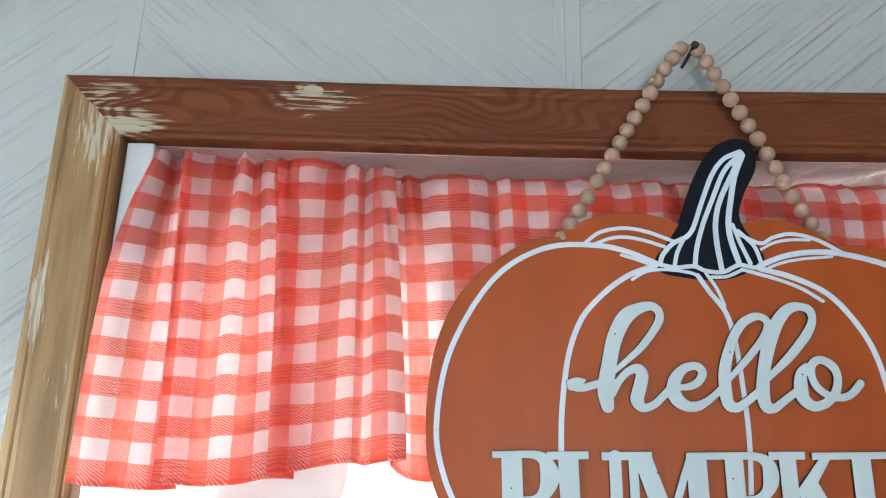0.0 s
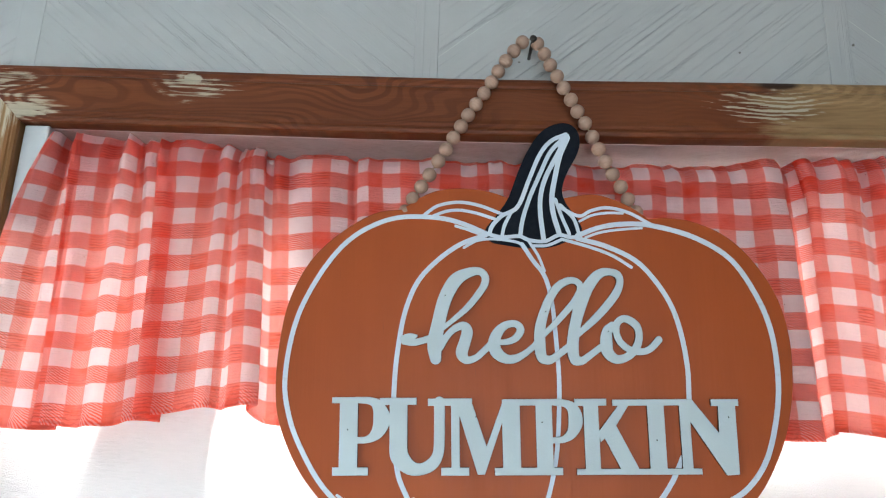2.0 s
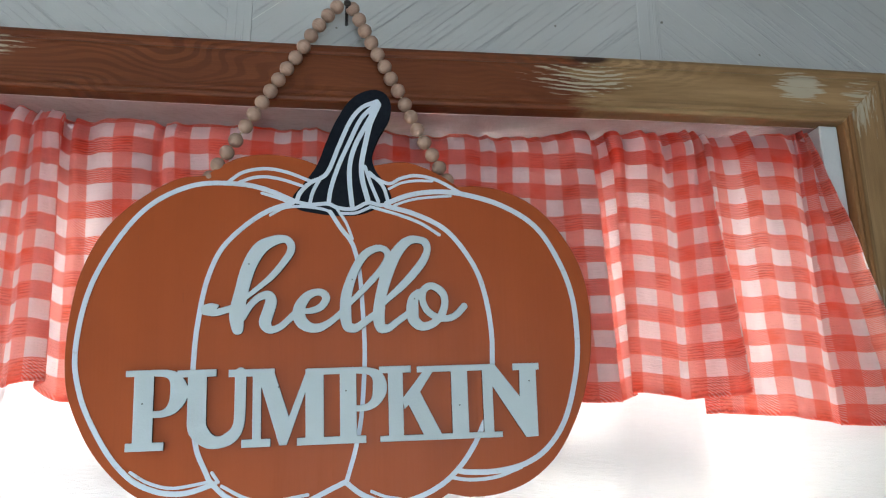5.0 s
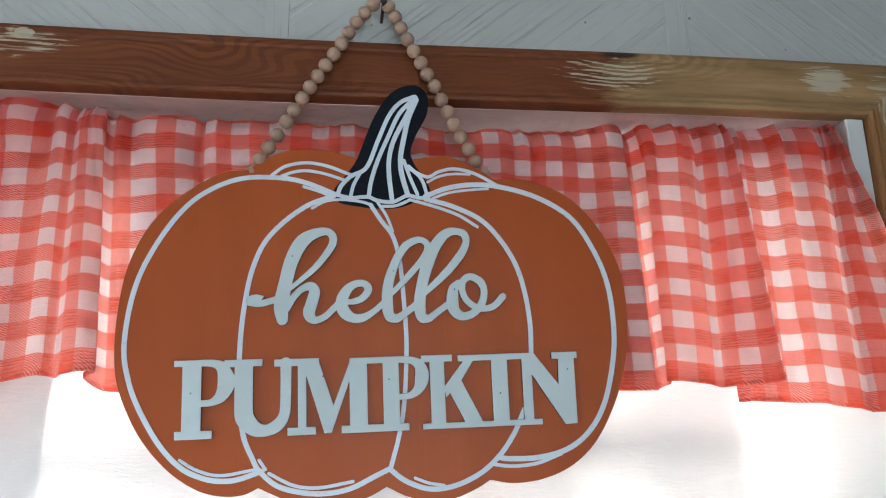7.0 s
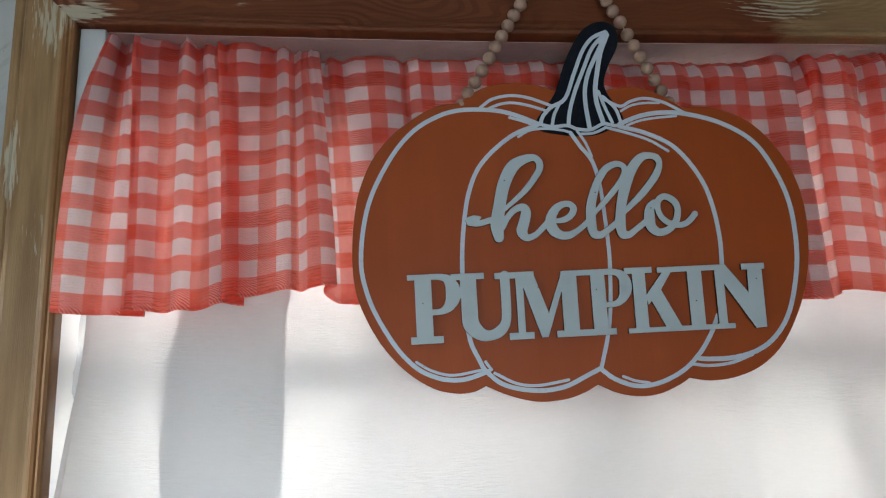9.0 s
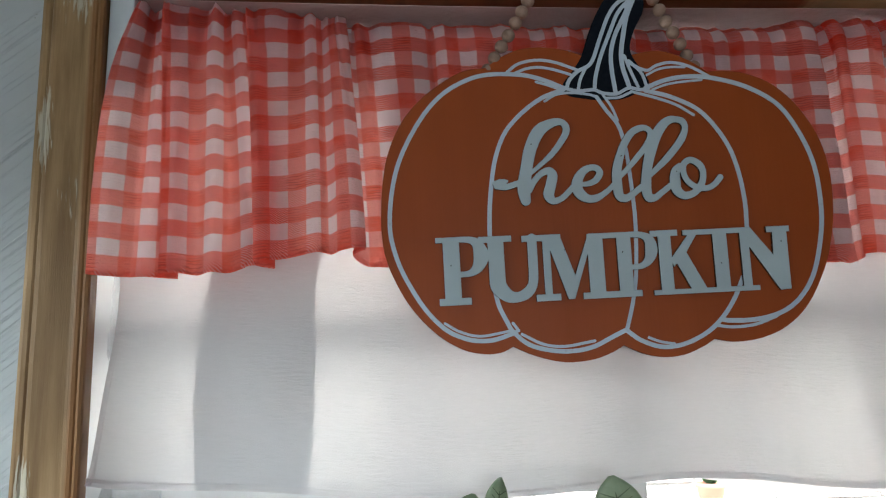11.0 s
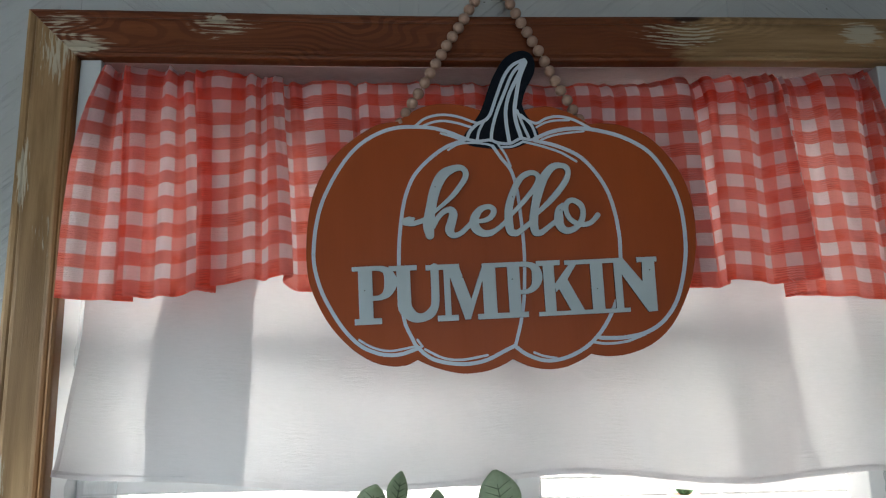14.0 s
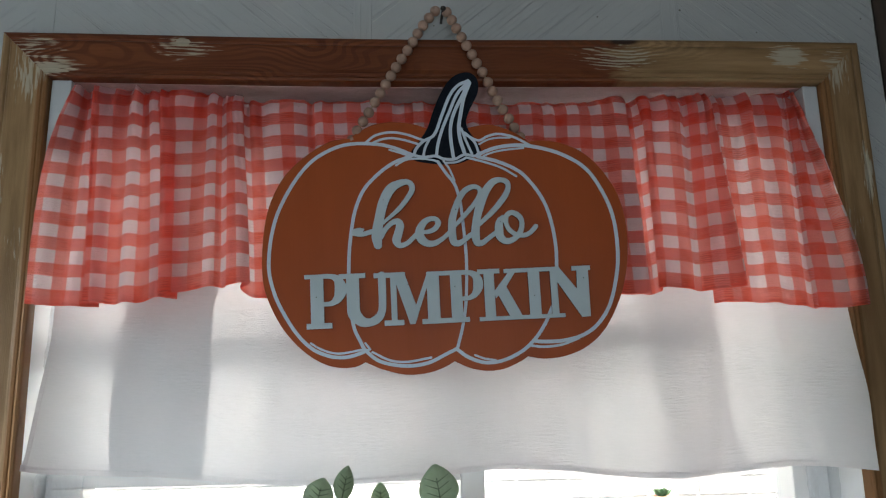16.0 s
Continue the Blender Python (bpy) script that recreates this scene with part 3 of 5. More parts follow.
CX, CZ = 0.530, 2.058                                # casing's outer edge
seams = (-0.8755, -0.4895, -0.104, 0.291)
edges = ((X0 + 0.002, -0.885, -40), (-0.866, -0.499, 40), (-0.480, -0.1135, -40), (-0.0945, 0.2815, 40), (0.3005, X1 - 0.002, -40))
for k, (a, b, lean) in enumerate(edges):
    bands = [(1.10, H - 0.002)] if b < -CX else [(CZ - 0.012, H - 0.002)]
    for z0, z1 in bands:
        b2 = b
        part("panel", boarding(a, b2, z0, z1, lean, k), WALL, wall_north, "rough diagonal boards under grey gloss paint")
    if k == 1:
        part("panel", boarding(a, -CX + 0.012, 1.10, CZ - 0.012, lean, k), WALL, wall_north, "rough diagonal boards under grey gloss paint")
    if k == 4:
        part("panel", boarding(CX - 0.012, b, 1.10, CZ - 0.012, lean, k), WALL, wall_north, "rough diagonal boards under grey gloss paint")
for x in seams:
    z0 = 1.10 if x < -CX else CZ - 0.012
    part("batten", uv_flat(boxed(x - 0.0113, x + 0.0113, WF - 0.0031, WF - 0.0002, z0, H - 0.003, 0.0006), 0.22), WALL, wall_north, "smooth upright joint strip")


# ---- casing round the window ----
IX, IZ, LEAN = 0.473, 2.003, 0.0085                 # the left upright leans a little
profile = ((0.0, 0.0145), (0.0, 0.0036), (0.0, 0.0), (0.0009, -0.0024), (0.0034, -0.0034), (0.0056, -0.0024), (0.0064, -0.0004), (0.0078, -0.0016), (0.0106, -0.0018), (0.0130, -0.0008), (0.0160, 0.0),
           (0.0440, 0.0), (0.0475, 0.0010), (0.0490, 0.0024), (0.0510, 0.0012), (0.0550, 0.0014), (0.0585, 0.0034), (0.0595, 0.0070), (0.0595, 0.0145))


def bow(x):
    """The head board sags left of its middle and climbs to the right."""
    def step(a, b):
        q = min(max((x - a) / (b - a), 0.0), 1.0)
        return q * q * (3 - 2 * q)
    return -0.0012 - 0.0018 * step(-0.47, -0.2) + 0.0050 * step(-0.1, 0.36)


def casing_board(along):
    """along: rows of (profile offset -> point) at both ends of one mitred board; UV in metres."""
    bm = bmesh.new()
    lay = bm.loops.layers.uv.new("UVMap")
    side = bm.verts.layers.float.new("side")
    n = 24
    rows = []
    for i in range(n + 1):
        row = []
        for d, y in profile:
            (a, ua), (b, ub), flag = along(d)
            s = i / n
            p = Vector((a[0] + s * (b[0] - a[0]), y, a[1] + s * (b[1] - a[1])))
            if flag < 0.5:
                p.z += bow(p.x)
            wave = 0.0005 * noise.noise((ua * 3 + s * (ub - ua) * 9, d * 40, flag * 7))
            v = bm.verts.new(p + Vector((0, wave, wave if flag < 0.5 else 0)))
            v[side] = flag
            row.append((v, ua + s * (ub - ua), d))
        rows.append(row)
    for r, t in zip(rows[:-1], rows[1:]):
        for k in range(len(profile) - 1):
            f = bm.faces.new((r[k][0], t[k][0], t[k + 1][0], r[k + 1][0]))
            for l, (v, u, d) in zip(f.loops, (r[k], t[k], t[k + 1], r[k + 1])):
                l[lay].uv = (u, d)
    for row in (rows[0], rows[-1]):
        bm.faces.new([v for v, *_ in row])
    bmesh.ops.recalc_face_normals(bm, faces=bm.faces)
    return bm


casing = thing("trim", "stripped wooden window casing with worn red-brown stain", "window trim", kind="structure")
part("head_casing", casing_board(lambda d: (((-IX - d, IZ + d), -IX - d), ((IX + d, IZ + d), IX + d), 0.0)), CASING, casing, "red-brown stained board with cream paint scars")
LOW = 1.12
part("side_casing", casing_board(lambda d: (((-IX - d - 0.00006, IZ + d + bow(-0.5) - 0.00006), -d), ((-IX - d + LEAN * (IZ - LOW), LOW), IZ - LOW), 1.0)), CASING, casing, "bare tan board with pale paint left on it")
part("side_casing", casing_board(lambda d: (((IX + d + 0.00006, IZ + d + bow(0.5) - 0.00006), 0.02 - d), ((IX + d + 0.00006, LOW), 0.02 + IZ - LOW), 1.0)), CASING, casing, "bare tan board with pale paint left on it")

# ---- the window ----
window_1 = thing("window_1", "white sliding window behind the curtains", "window", kind="structure")
b = boxed(-0.487, 0.487, 0.0148, 0.148, 2.0026, 2.0125, 0.0004)
for k in range(1, 20):
    bmesh.ops.bisect_plane(b, geom=b.verts[:] + b.edges[:] + b.faces[:], plane_co=(-0.487 + 0.974 * k / 20, 0, 0), plane_no=(1, 0, 0))
for v in b.verts:
    v.co.z += bow(v.co.x)
part("head_jamb", b, TRIM_RED_BOUNCE, window_1, "glossy white painted head lining with the valance's red glow in its colour")
part("side_jamb", boxed(-0.487, -0.4728, 0.0148, 0.148, OZ0 + 0.022, 2.0010, 0.0004), VINYL, window_1, "glossy white painted lining")
part("side_jamb", boxed(0.4728, 0.487, 0.0148, 0.148, OZ0 + 0.022, 2.0042, 0.0004), VINYL, window_1, "glossy white painted lining")
part("window_sill", boxed(-0.53, 0.53, -0.075, 0.148, OZ0 - 0.012, OZ0 + 0.02, 0.003), TRIM_RED_BOUNCE, window_1, "white painted sill board")
fy0, fy1 = 0.082, 0.135
for x0, x1, z0, z1 in ((-0.4715, -0.461, 1.155, 2.0), (0.440, 0.4715, 1.155, 2.0), (-0.461, 0.440, 1.930, 2.0), (-0.461, 0.440, 1.155, 1.195), (0.012, 0.043, 1.195, 1.930)):
    part("window_frame", boxed(x0 + 0.0004, x1 - 0.0004, fy0, fy1, z0 + 0.0004, z1 - 0.0004, 0.003), VINYL, window_1, "white vinyl frame member")
for x0, x1, z0, z1 in ((-0.460, 0.0115, 1.906, 1.929), (-0.460, 0.0115, 1.527, 1.548), (-0.460, 0.0115, 1.660, 1.700), (0.0435, 0.310, 1.674, 1.712), (-0.460, -0.425, 1.1955, 1.5265), (0.418, 0.4395, 1.1955, 1.689)):
    part("sash_rail", boxed(x0, x1, fy0 - 0.014, fy1 - 0.02, z0, z1, 0.002), VINYL, window_1, "white sash bar")
for x0, x1 in ((-0.461, 0.012), (0.043, 0.440)):
    p = part("pane", boxed(x0, x1, 0.1245, 0.1285, 1.195, 1.930), GLASS, window_1, "clear window glass")
    p.visible_shadow = False

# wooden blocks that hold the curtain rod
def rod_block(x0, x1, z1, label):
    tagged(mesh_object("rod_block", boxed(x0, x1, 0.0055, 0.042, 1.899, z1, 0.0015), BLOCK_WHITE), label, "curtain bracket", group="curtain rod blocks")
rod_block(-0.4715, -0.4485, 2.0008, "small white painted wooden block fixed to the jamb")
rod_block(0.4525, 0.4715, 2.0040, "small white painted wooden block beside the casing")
rod = bmesh.new()
tube(rod, [(-0.448, 0.0395, 1.982), (0.452, 0.0395, 1.982)], 0.004, 12)
tagged(mesh_object("curtain_rod", rod, VINYL, True), "thin white curtain rod between two blocks", "curtain rod")


# ---- cloth ----
def sheet(columns, rows, place, uvs):
    bm = bmesh.new()
    lay = bm.loops.layers.uv.new("UVMap")
    grid = [[bm.verts.new(place(i, j)) for i in range(columns)] for j in range(rows)]
    for j in range(rows - 1):
        for i in range(columns - 1):
            f = bm.faces.new((grid[j][i], grid[j][i + 1], grid[j + 1][i + 1], grid[j + 1][i]))
            for l, (a, b) in zip(f.loops, ((i, j), (i + 1, j), (i + 1, j + 1), (i, j + 1))):
                l[lay].uv = uvs(a, b)
    return bm


# folds of the valance: length of cloth in checks, then in millimetres x and y at the foot, x and y at the top, height of the hem
FOLDS_LEFT = ((-0.52, -474, -4, -446, 2, 1729), (0, -455, -7, -440, 6, 1727), (0.5, -438, 0, -434, 20, 1726), (1, -423, -6, -426, 11, 1725), (1.35, -410, -2, -421, 19, 1725), (1.6, -402, 4, -416, 17, 1726), (1.86, -399, 8, -414, 20, 1727), (2.12, -405, 7, -419, 17, 1728), (2.38, -412, 1, -423, 12, 1728), (2.5, -412, -5, -422, 8, 1729), (2.7, -405, -6, -416, 7, 1729), (3, -397, -5, -408, 7, 1729), (3.5, -381, 2, -391, 17, 1729), (4, -366, -5, -374, 9, 1731), (4.4, -353, 4, -366, 20, 1732), (5, -333, -5, -358, 9, 1735), (5.4, -324, 0, -343, 16, 1736), (5.63, -314, 5, -334, 21, 1736), (5.86, -315, 8, -333, 23, 1736), (6.1, -325, 6, -341, 19, 1737), (6.24, -331, 0, -346, 12, 1738), (6.38, -328, -5, -343, 8, 1739), (6.6, -319, -5, -334, 8, 1740), (7, -308, -2, -314, 9, 1741), (7.5, -292, 2, -298, 17, 1744))
FOLDS_TUBE = ((8, -275, -4, -283, 8, 1747), (8.5, -267, 4, -278, 18, 1748), (9, -261, 3, -272, 15, 1748), (9.35, -253, -7, -266, 8, 1750), (9.8, -241, -11, -260, 5, 1751), (10.1, -233, -7, -254, 9, 1751), (10.3, -231, 3, -251, 16, 1751), (10.7, -242, 14, -256, 24, 1746), (11.1, -232, 23, -247, 27, 1738), (11.5, -217, 13, -238, 14, 1736), (11.75, -209, 18, -228, 21, 1737))
FOLDS_MIDDLE = ((12, -196, 20, -215, 15, 1738), (13, -166, 18, -180, 12, 1738), (13.5, -155, 24, -168, 20, 1738), (14, -147, 19, -160, 13, 1740), (15, -120, 22, -132, 19, 1740), (16, -90, 18, -97, 12, 1740), (17, -56, 23, -58, 20, 1740), (18, -28, 19, -37, 13, 1740), (19, 0, 23, -3, 20, 1740), (20, 33, 19, 31, 14, 1740), (21, 66, 23, 65, 20, 1740), (22, 99, 18, 99, 13, 1739), (23, 130, 22, 128, 19, 1738), (24, 160, 17, 157, 12, 1738), (25, 193, 14, 187, 15, 1737), (25.6, 214, 9, 203, 8, 1737))
FOLDS_RIGHT = ((26, 231, 5, 215, 7, 1737), (26.2, 238, 6, 221, 8, 1737), (26.4, 239, 12, 223, 14, 1738), (26.9, 230, 24, 218, 24, 1740), (27.5, 246, 29, 230, 27, 1740), (28.1, 260, 25, 246, 21, 1746), (28.4, 251, 13, 244, 12, 1749), (28.6, 253, 4, 250, 7, 1750), (29, 263, 0, 268, 12, 1751), (29.5, 281, -2, 285, 6, 1751), (30, 294, 3, 299, 15, 1751), (30.5, 306, 4, 311, 10, 1751), (31, 321, -4, 319, 4, 1750), (31.6, 343, -6, 327, 6, 1751), (31.8, 354, -1, 332, 10, 1753), (32, 351, 9, 328, 19, 1752))
FOLDS_END = ((32.6, 331, 20, 315, 27, 1733), (32.9, 324, 20, 319, 27, 1729), (33.3, 333, 11, 330, 19, 1729), (34.5, 354, 4, 349, 12, 1730), (35, 374, 8, 363, 20, 1732), (35.5, 391, 3, 379, 11, 1733), (36, 407, 7, 395, 20, 1732), (36.5, 420, 0, 412, 10, 1729), (37, 432, 5, 429, 20, 1727), (37.3, 443, 5, 438, 17, 1726), (37.55, 446, 8, 441, 20, 1726), (37.85, 439, 7, 436, 17, 1727), (38.12, 432, 1, 431, 11, 1727), (38.25, 433, -6, 431, 7, 1727), (38.45, 442, -7, 433, 7, 1727), (39, 463, -6, 434, 9, 1727), (39.5, 482, -9, 438, 7, 1730), (39.8, 494, -8, 441, 8, 1732))


def valance():
    st = catmull(FOLDS_LEFT + FOLDS_TUBE + FOLDS_MIDDLE + FOLDS_RIGHT + FOLDS_END, 5)
    st[:, 5] -= np.interp(st[:, 0], (27.9, 28.6, 30, 31.6, 32.4, 33.2, 35, 37, 40), (0, 5, 12, 9, 0, 0, 7, 8, 12))    # the right end hangs lower
    st[:, 2] *= np.interp(st[:, 1], (-480, -300, -255, 230, 300, 500), (1.5, 1.5, 1.0, 1.0, 1.5, 1.5))
    run = st[:, 0] * 0.033
    rows = 64
    def top(i):
        x = st[i, 3] / 450
        dip = np.interp(st[i, 3], (-450, -300, -235, 160, 225, 450), (0, -1, -8, -9, -2, 0))
        return 1997.5 + dip + 1.5 * x + 1.4 * noise.noise((run[i] * 60, 0.3, 0)) - 1.6 * abs(math.sin(run[i] * 95))
    rnd = random.Random(21)
    # sharp creases that run down from the gathers: place along the cloth, slant, reach, width, depth
    creases = [(rnd.uniform(-0.01, 1.31), rnd.uniform(-0.03, 0.03), rnd.uniform(0.35, 1.1), rnd.uniform(0.0016, 0.0045), rnd.uniform(3.0, 9.0) * rnd.choice((-1, 1, 1))) for _ in range(64)]
    def crease(r, s):
        y = 0.0
        for r0, slant, reach, width, deep in creases:
            d = abs(r - r0 - slant * (1 - s))
            if d < 6 * width:
                y -= deep * math.exp(-d / width) * max(0.0, 1 - (1 - s) / reach) ** 0.6
        return y
    def place(i, j, back=0.0):
        _, xb, yb, xt, yt, zb = st[i]
        s = j / (rows - 1)                                  # 0 at the hem, 1 at the top
        e = s ** float(np.interp(xb, (-470, -440, -400, -200, 300, 440, 490), (3.8, 2.2, 1.5, 1.2, 1.0, 1.1, 1.5)))
        x, y = xb + (xt - xb) * e, yb + (yt - yb) * s ** 1.3
        z = zb + 2.0 + (top(i) - zb - 2.0) * s
        w = noise.noise((run[i] * 22, s * 3.1, 0.7)) * 2.6 * (1 - s) + noise.noise((run[i] * 70, s * 7, 3.1)) * 1.5
        w += (1 - 2 * abs(noise.noise((run[i] * 26 + 0.4 * s, s * 1.1, 11.0)))) * 2.6 - 1.2 + 1.2 * abs(noise.noise((run[i] * 90, s * 9, 17.0)))
        w += crease(run[i], s)
        near = max(0.0, (s - 0.72) / 0.28)
        pucker = math.sin(run[i] * 330 + 3 * noise.noise((run[i] * 20, 0, 9))) * 2.4 * near
        x += 2.5 * noise.noise((run[i] * 40, s * 5, 8.0)) * near
        z += 3.0 * noise.noise((run[i] * 18, s * 5, 5.0)) * (1 - s * 0.3)
        if s > 0.9:                                        # rod pocket, rounding back to the rod
            y += (16 * max(0.0, 1 - (x / 450) ** 2) ** 0.6) * ((s - 0.9) / 0.1) ** 2
        return Vector((x, y + w + pucker + back, z)) / 1000
    def uvs(i, j):
        v = j / (rows - 1) * (top(i) - st[i, 5]) / 1000
        return run[i], v + 0.0045 * math.exp(-v / 0.006)
    ob = thing("valance", "red and white gingham cotton valance, gathered on a rod", "curtain")
    part("cloth", sheet(len(st), rows, place, uvs), GINGHAM, ob, soft=True)
    def hem_place(i, j):
        p = place(i, j)
        q = place(min(i + 1, len(st) - 1), j) - place(max(i - 1, 0), j)
        side = Vector((-q.y, q.x, 0)).normalized()
        return p + side * 0.0011 + Vector((0, 0, 0.0005))
    part("hem", sheet(len(st), 2, hem_place, uvs), GINGHAM, ob, "turned-up hem", soft=True)
    # rod pocket: the cloth turned down behind itself at the top
    low = rows - 11
    part("rod_pocket", sheet(len(st), 11, lambda i, j: place(i, low + j, 2.2 + 5.0 * math.sin(math.pi * j / 10)), lambda i, j: uvs(i, low + j)), GINGHAM, ob, "doubled cloth round the rod", soft=True)
    # plain lining sewn behind some widths of the cloth
    for c0, c1 in ((11.9, 26.25),):
        a, z = (int(np.argmin(np.abs(st[:, 0] - c))) for c in (c0, c1))
        part("lining", sheet(z - a + 1, rows - 4, lambda i, j: place(a + i, j + 1, 4.0), lambda i, j: uvs(a + i, j + 1)), LINING, ob, "plain white lining", soft=True)
    return ob


valance()


HEM = ((-468, 8, 1552), (-440, 20, 1547), (-380, 30, 1543), (-320, 33, 1540), (-270, 34, 1535), (-200, 32, 1529), (-120, 27, 1529), (-60, 24, 1532), (0, 26, 1537), (60, 28, 1541),
       (130, 30, 1538), (200, 28, 1530), (260, 28, 1527), (320, 30, 1531), (390, 24, 1538), (440, 10, 1537), (481, -6, 1533))


def lower_curtain():
    st = catmull(HEM, 10)
    cols, rows = len(st), 60
    run = np.r_[0, np.cumsum(np.hypot(np.diff(st[:, 0]), np.diff(st[:, 1])))] / 1000
    x_top = np.linspace(-452, 450, cols)
    def place(i, j):
        s = j / (rows - 1)
        xb, yb, zb = st[i]
        over = min(max((xb - 425) / 50, 0.0), 1.0)            # the right edge laps over the casing
        x = xb + (x_top[i] - xb) * s ** (0.8 + 0.3 * over)
        y = yb + (52 - yb) * s ** (0.55 + 3.2 * over) + (1 - over) * 4.5 * noise.noise((run[i] * 7, s * 1.6, 2.0)) + (1 - over) * 1.2 * noise.noise((run[i] * 26, s * 4, 4.0))
        y += -5 * math.exp(-((x - 160 - 12 * s) / 16) ** 2) * (1 - s) + 5 * math.exp(-((x - 345 + 45 * (0.5 - s)) / 18) ** 2) * (1 - s)
        x += 4.5 * over * math.exp(-((s - 0.19) / 0.10) ** 2)
        x += 5.0 * math.exp(-((s - 0.33) / 0.13) ** 2) * max(0.0, 1 - (i / 22) ** 2)
        return Vector((x, min(y, 61), zb + (1986 - zb) * s)) / 1000
    def uvs(i, j):
        return run[i], j / (rows - 1) * 0.44
    ob = thing("lower_curtain", "plain white cotton curtain hanging inside the window", "curtain")
    part("cloth", sheet(cols, rows, place, uvs), LINEN, ob, soft=True)
    part("hem", sheet(cols, 3, lambda i, j: place(i, 0) + Vector((0, 0.0016, 0.0062 * j / 2 + 0.0003)), uvs), VOILE, ob, "doubled hem", soft=True)
    # pleat folded in behind the cloth: two more layers between its edges
    a, b = (int(np.argmin(np.abs(st[:, 0] - x))) for x in (-386, -279))
    def pleat(depth):
        def at(i, j):
            p = place(a + i, j)
            s = j / (rows - 1)
            f = i / (b - a)
            left = -0.3815 - 0.0065 * math.exp(-((s - 0.20) / 0.16) ** 2) + 0.010 * max(0.0, (s - 0.36) / 0.15) + 0.045 * (1 if s > 0.60 else max(0.0, (s - 0.44) / 0.16))
            left = min(left, -0.325)
            right = -0.2795 + 0.014 * max(0.0, min(1.0, (s - 0.44) / 0.16))
            p.x = left + (right - left) * f - 0.003 * math.exp(-(s / 0.06) ** 2) * f
            p.y += depth
            return p
        return at
    part("pleat", sheet(b - a + 1, rows, pleat(0.0006), lambda i, j: (run[a + i], j / (rows - 1) * 0.44)), LINEN, ob, "pleat folded in behind", soft=True)
    part("pleat", sheet(b - a + 1, rows, pleat(0.0013), lambda i, j: (run[a + i], j / (rows - 1) * 0.44)), LINEN, ob, "pleat folded in behind", soft=True)
    # turned side hem
    part("side_hem", sheet(4, rows, lambda i, j: place(0, j) + Vector((0.0016 * i, 0.0009, 0)), lambda i, j: (i * 0.002, j / (rows - 1) * 0.44)), SHEER, ob, "doubled side hem", soft=True)
    # a thin second layer behind part of the cloth: edges at the foot and at the top, in millimetres
    for l0, r0, l1, r1, bulge in ((-215, 164, -205, 173, 5),):
        def layer(i, j, l0=l0, r0=r0, l1=l1, r1=r1, bulge=bulge):
            s, f = j / (rows - 1), i / 30
            right = r0 + (r1 - r0) * s + bulge * math.sin(s * 9) * 0.6 - 2.0 * bulge * math.exp(-((s - 0.12) / 0.08) ** 2)
            left = l0 + (l1 - l0) * s
            x = left + (right - left) * f
            c = int(np.argmin(np.abs(st[:, 0] + (x_top - st[:, 0]) * s ** 0.8 - x)))
            p = place(c, j)
            return Vector((x / 1000, p.y + 0.0007 + 0.018 * (1 - f) ** 2, p.z))
        part("thin_layer", sheet(31, rows, layer, lambda i, j: (i * 0.012, j / (rows - 1) * 0.44)), VOILE, ob, "sheer layer behind the cloth", soft=True)
    # narrow folded edge pressed into the cloth; a wide sheet added as stile shadow
    def tuck_edge(s):
        return 338 + 1.5 * math.sin(s * 19) + 15 * max(0.0, 1 - s / 0.065) - 9 * min(2.0, max(0.0, (s - 0.22) / 0.14))
    for name, wide, deep, label in (("tuck", 90, 0.014, "sheer sheet standing in for the stile's soft shadow"), ("tuck_edge", 11, 0.003, "narrow folded edge in the cloth")):
        def tucked(i, j, wide=wide, deep=deep):
            s, f = j / (rows - 1), i / 12
            x = tuck_edge(s) - wide * (1 - f)
            c = int(np.argmin(np.abs(st[:, 0] + (x_top - st[:, 0]) * s ** 0.8 - x)))
            p = place(c, j)
            return Vector((x / 1000, min(p.y + 0.007 + deep * (1 - f * 0.5), 0.0625), p.z + 0.003 * (1 - s)))
        part(name, sheet(13, rows, tucked, lambda i, j: (i * 0.004, j / (rows - 1) * 0.44)), SHEER, ob, label, soft=True)
    # the back turn of the hem hangs a little lower in two places
    for x0, x1, drop in ((70, 280, 0.009), (240, 400, 0.006)):
        a2, b2 = (int(np.argmin(np.abs(st[:, 0] - x))) for x in (x0, x1))
        def low(i, j, a2=a2, b2=b2, drop=drop):
            f = math.sin(math.pi * i / (b2 - a2))
            return place(a2 + i, 0) + Vector((0, 0.008, -drop * f + 0.006 * j))
        part("back_hem", sheet(b2 - a2 + 1, 3, low, lambda i, j: (i * 0.01, j * 0.01)), VOILE, ob, "loose back edge of the hem", soft=True)
    return ob


lower_curtain()


def film_strip(x0, x1, label, seed):
    def place(i, j):
        s, t = i / 9, j / 90
        x = x0 + (x1 - x0) * s + 0.004 * noise.noise((t * 11, seed, s))
        y = 0.056 + 0.012 * noise.noise((t * 19, s * 3.5, seed)) + 0.008 * noise.noise((t * 60, s * 6, seed))
        return Vector((x, y, 1.17 + 0.72 * t))
    ob = mesh_object("plastic_film", sheet(10, 91, place, lambda i, j: (i * 0.01, j * 0.01)), FILM, True)
    tagged(ob, label, "plastic film", group="film along the jambs")


film_strip(-0.471, -0.415, "crinkled clear plastic film along the jamb", 1.0)
film_strip(0.430, 0.471, "crinkled clear plastic film beside the curtain", 5.0)


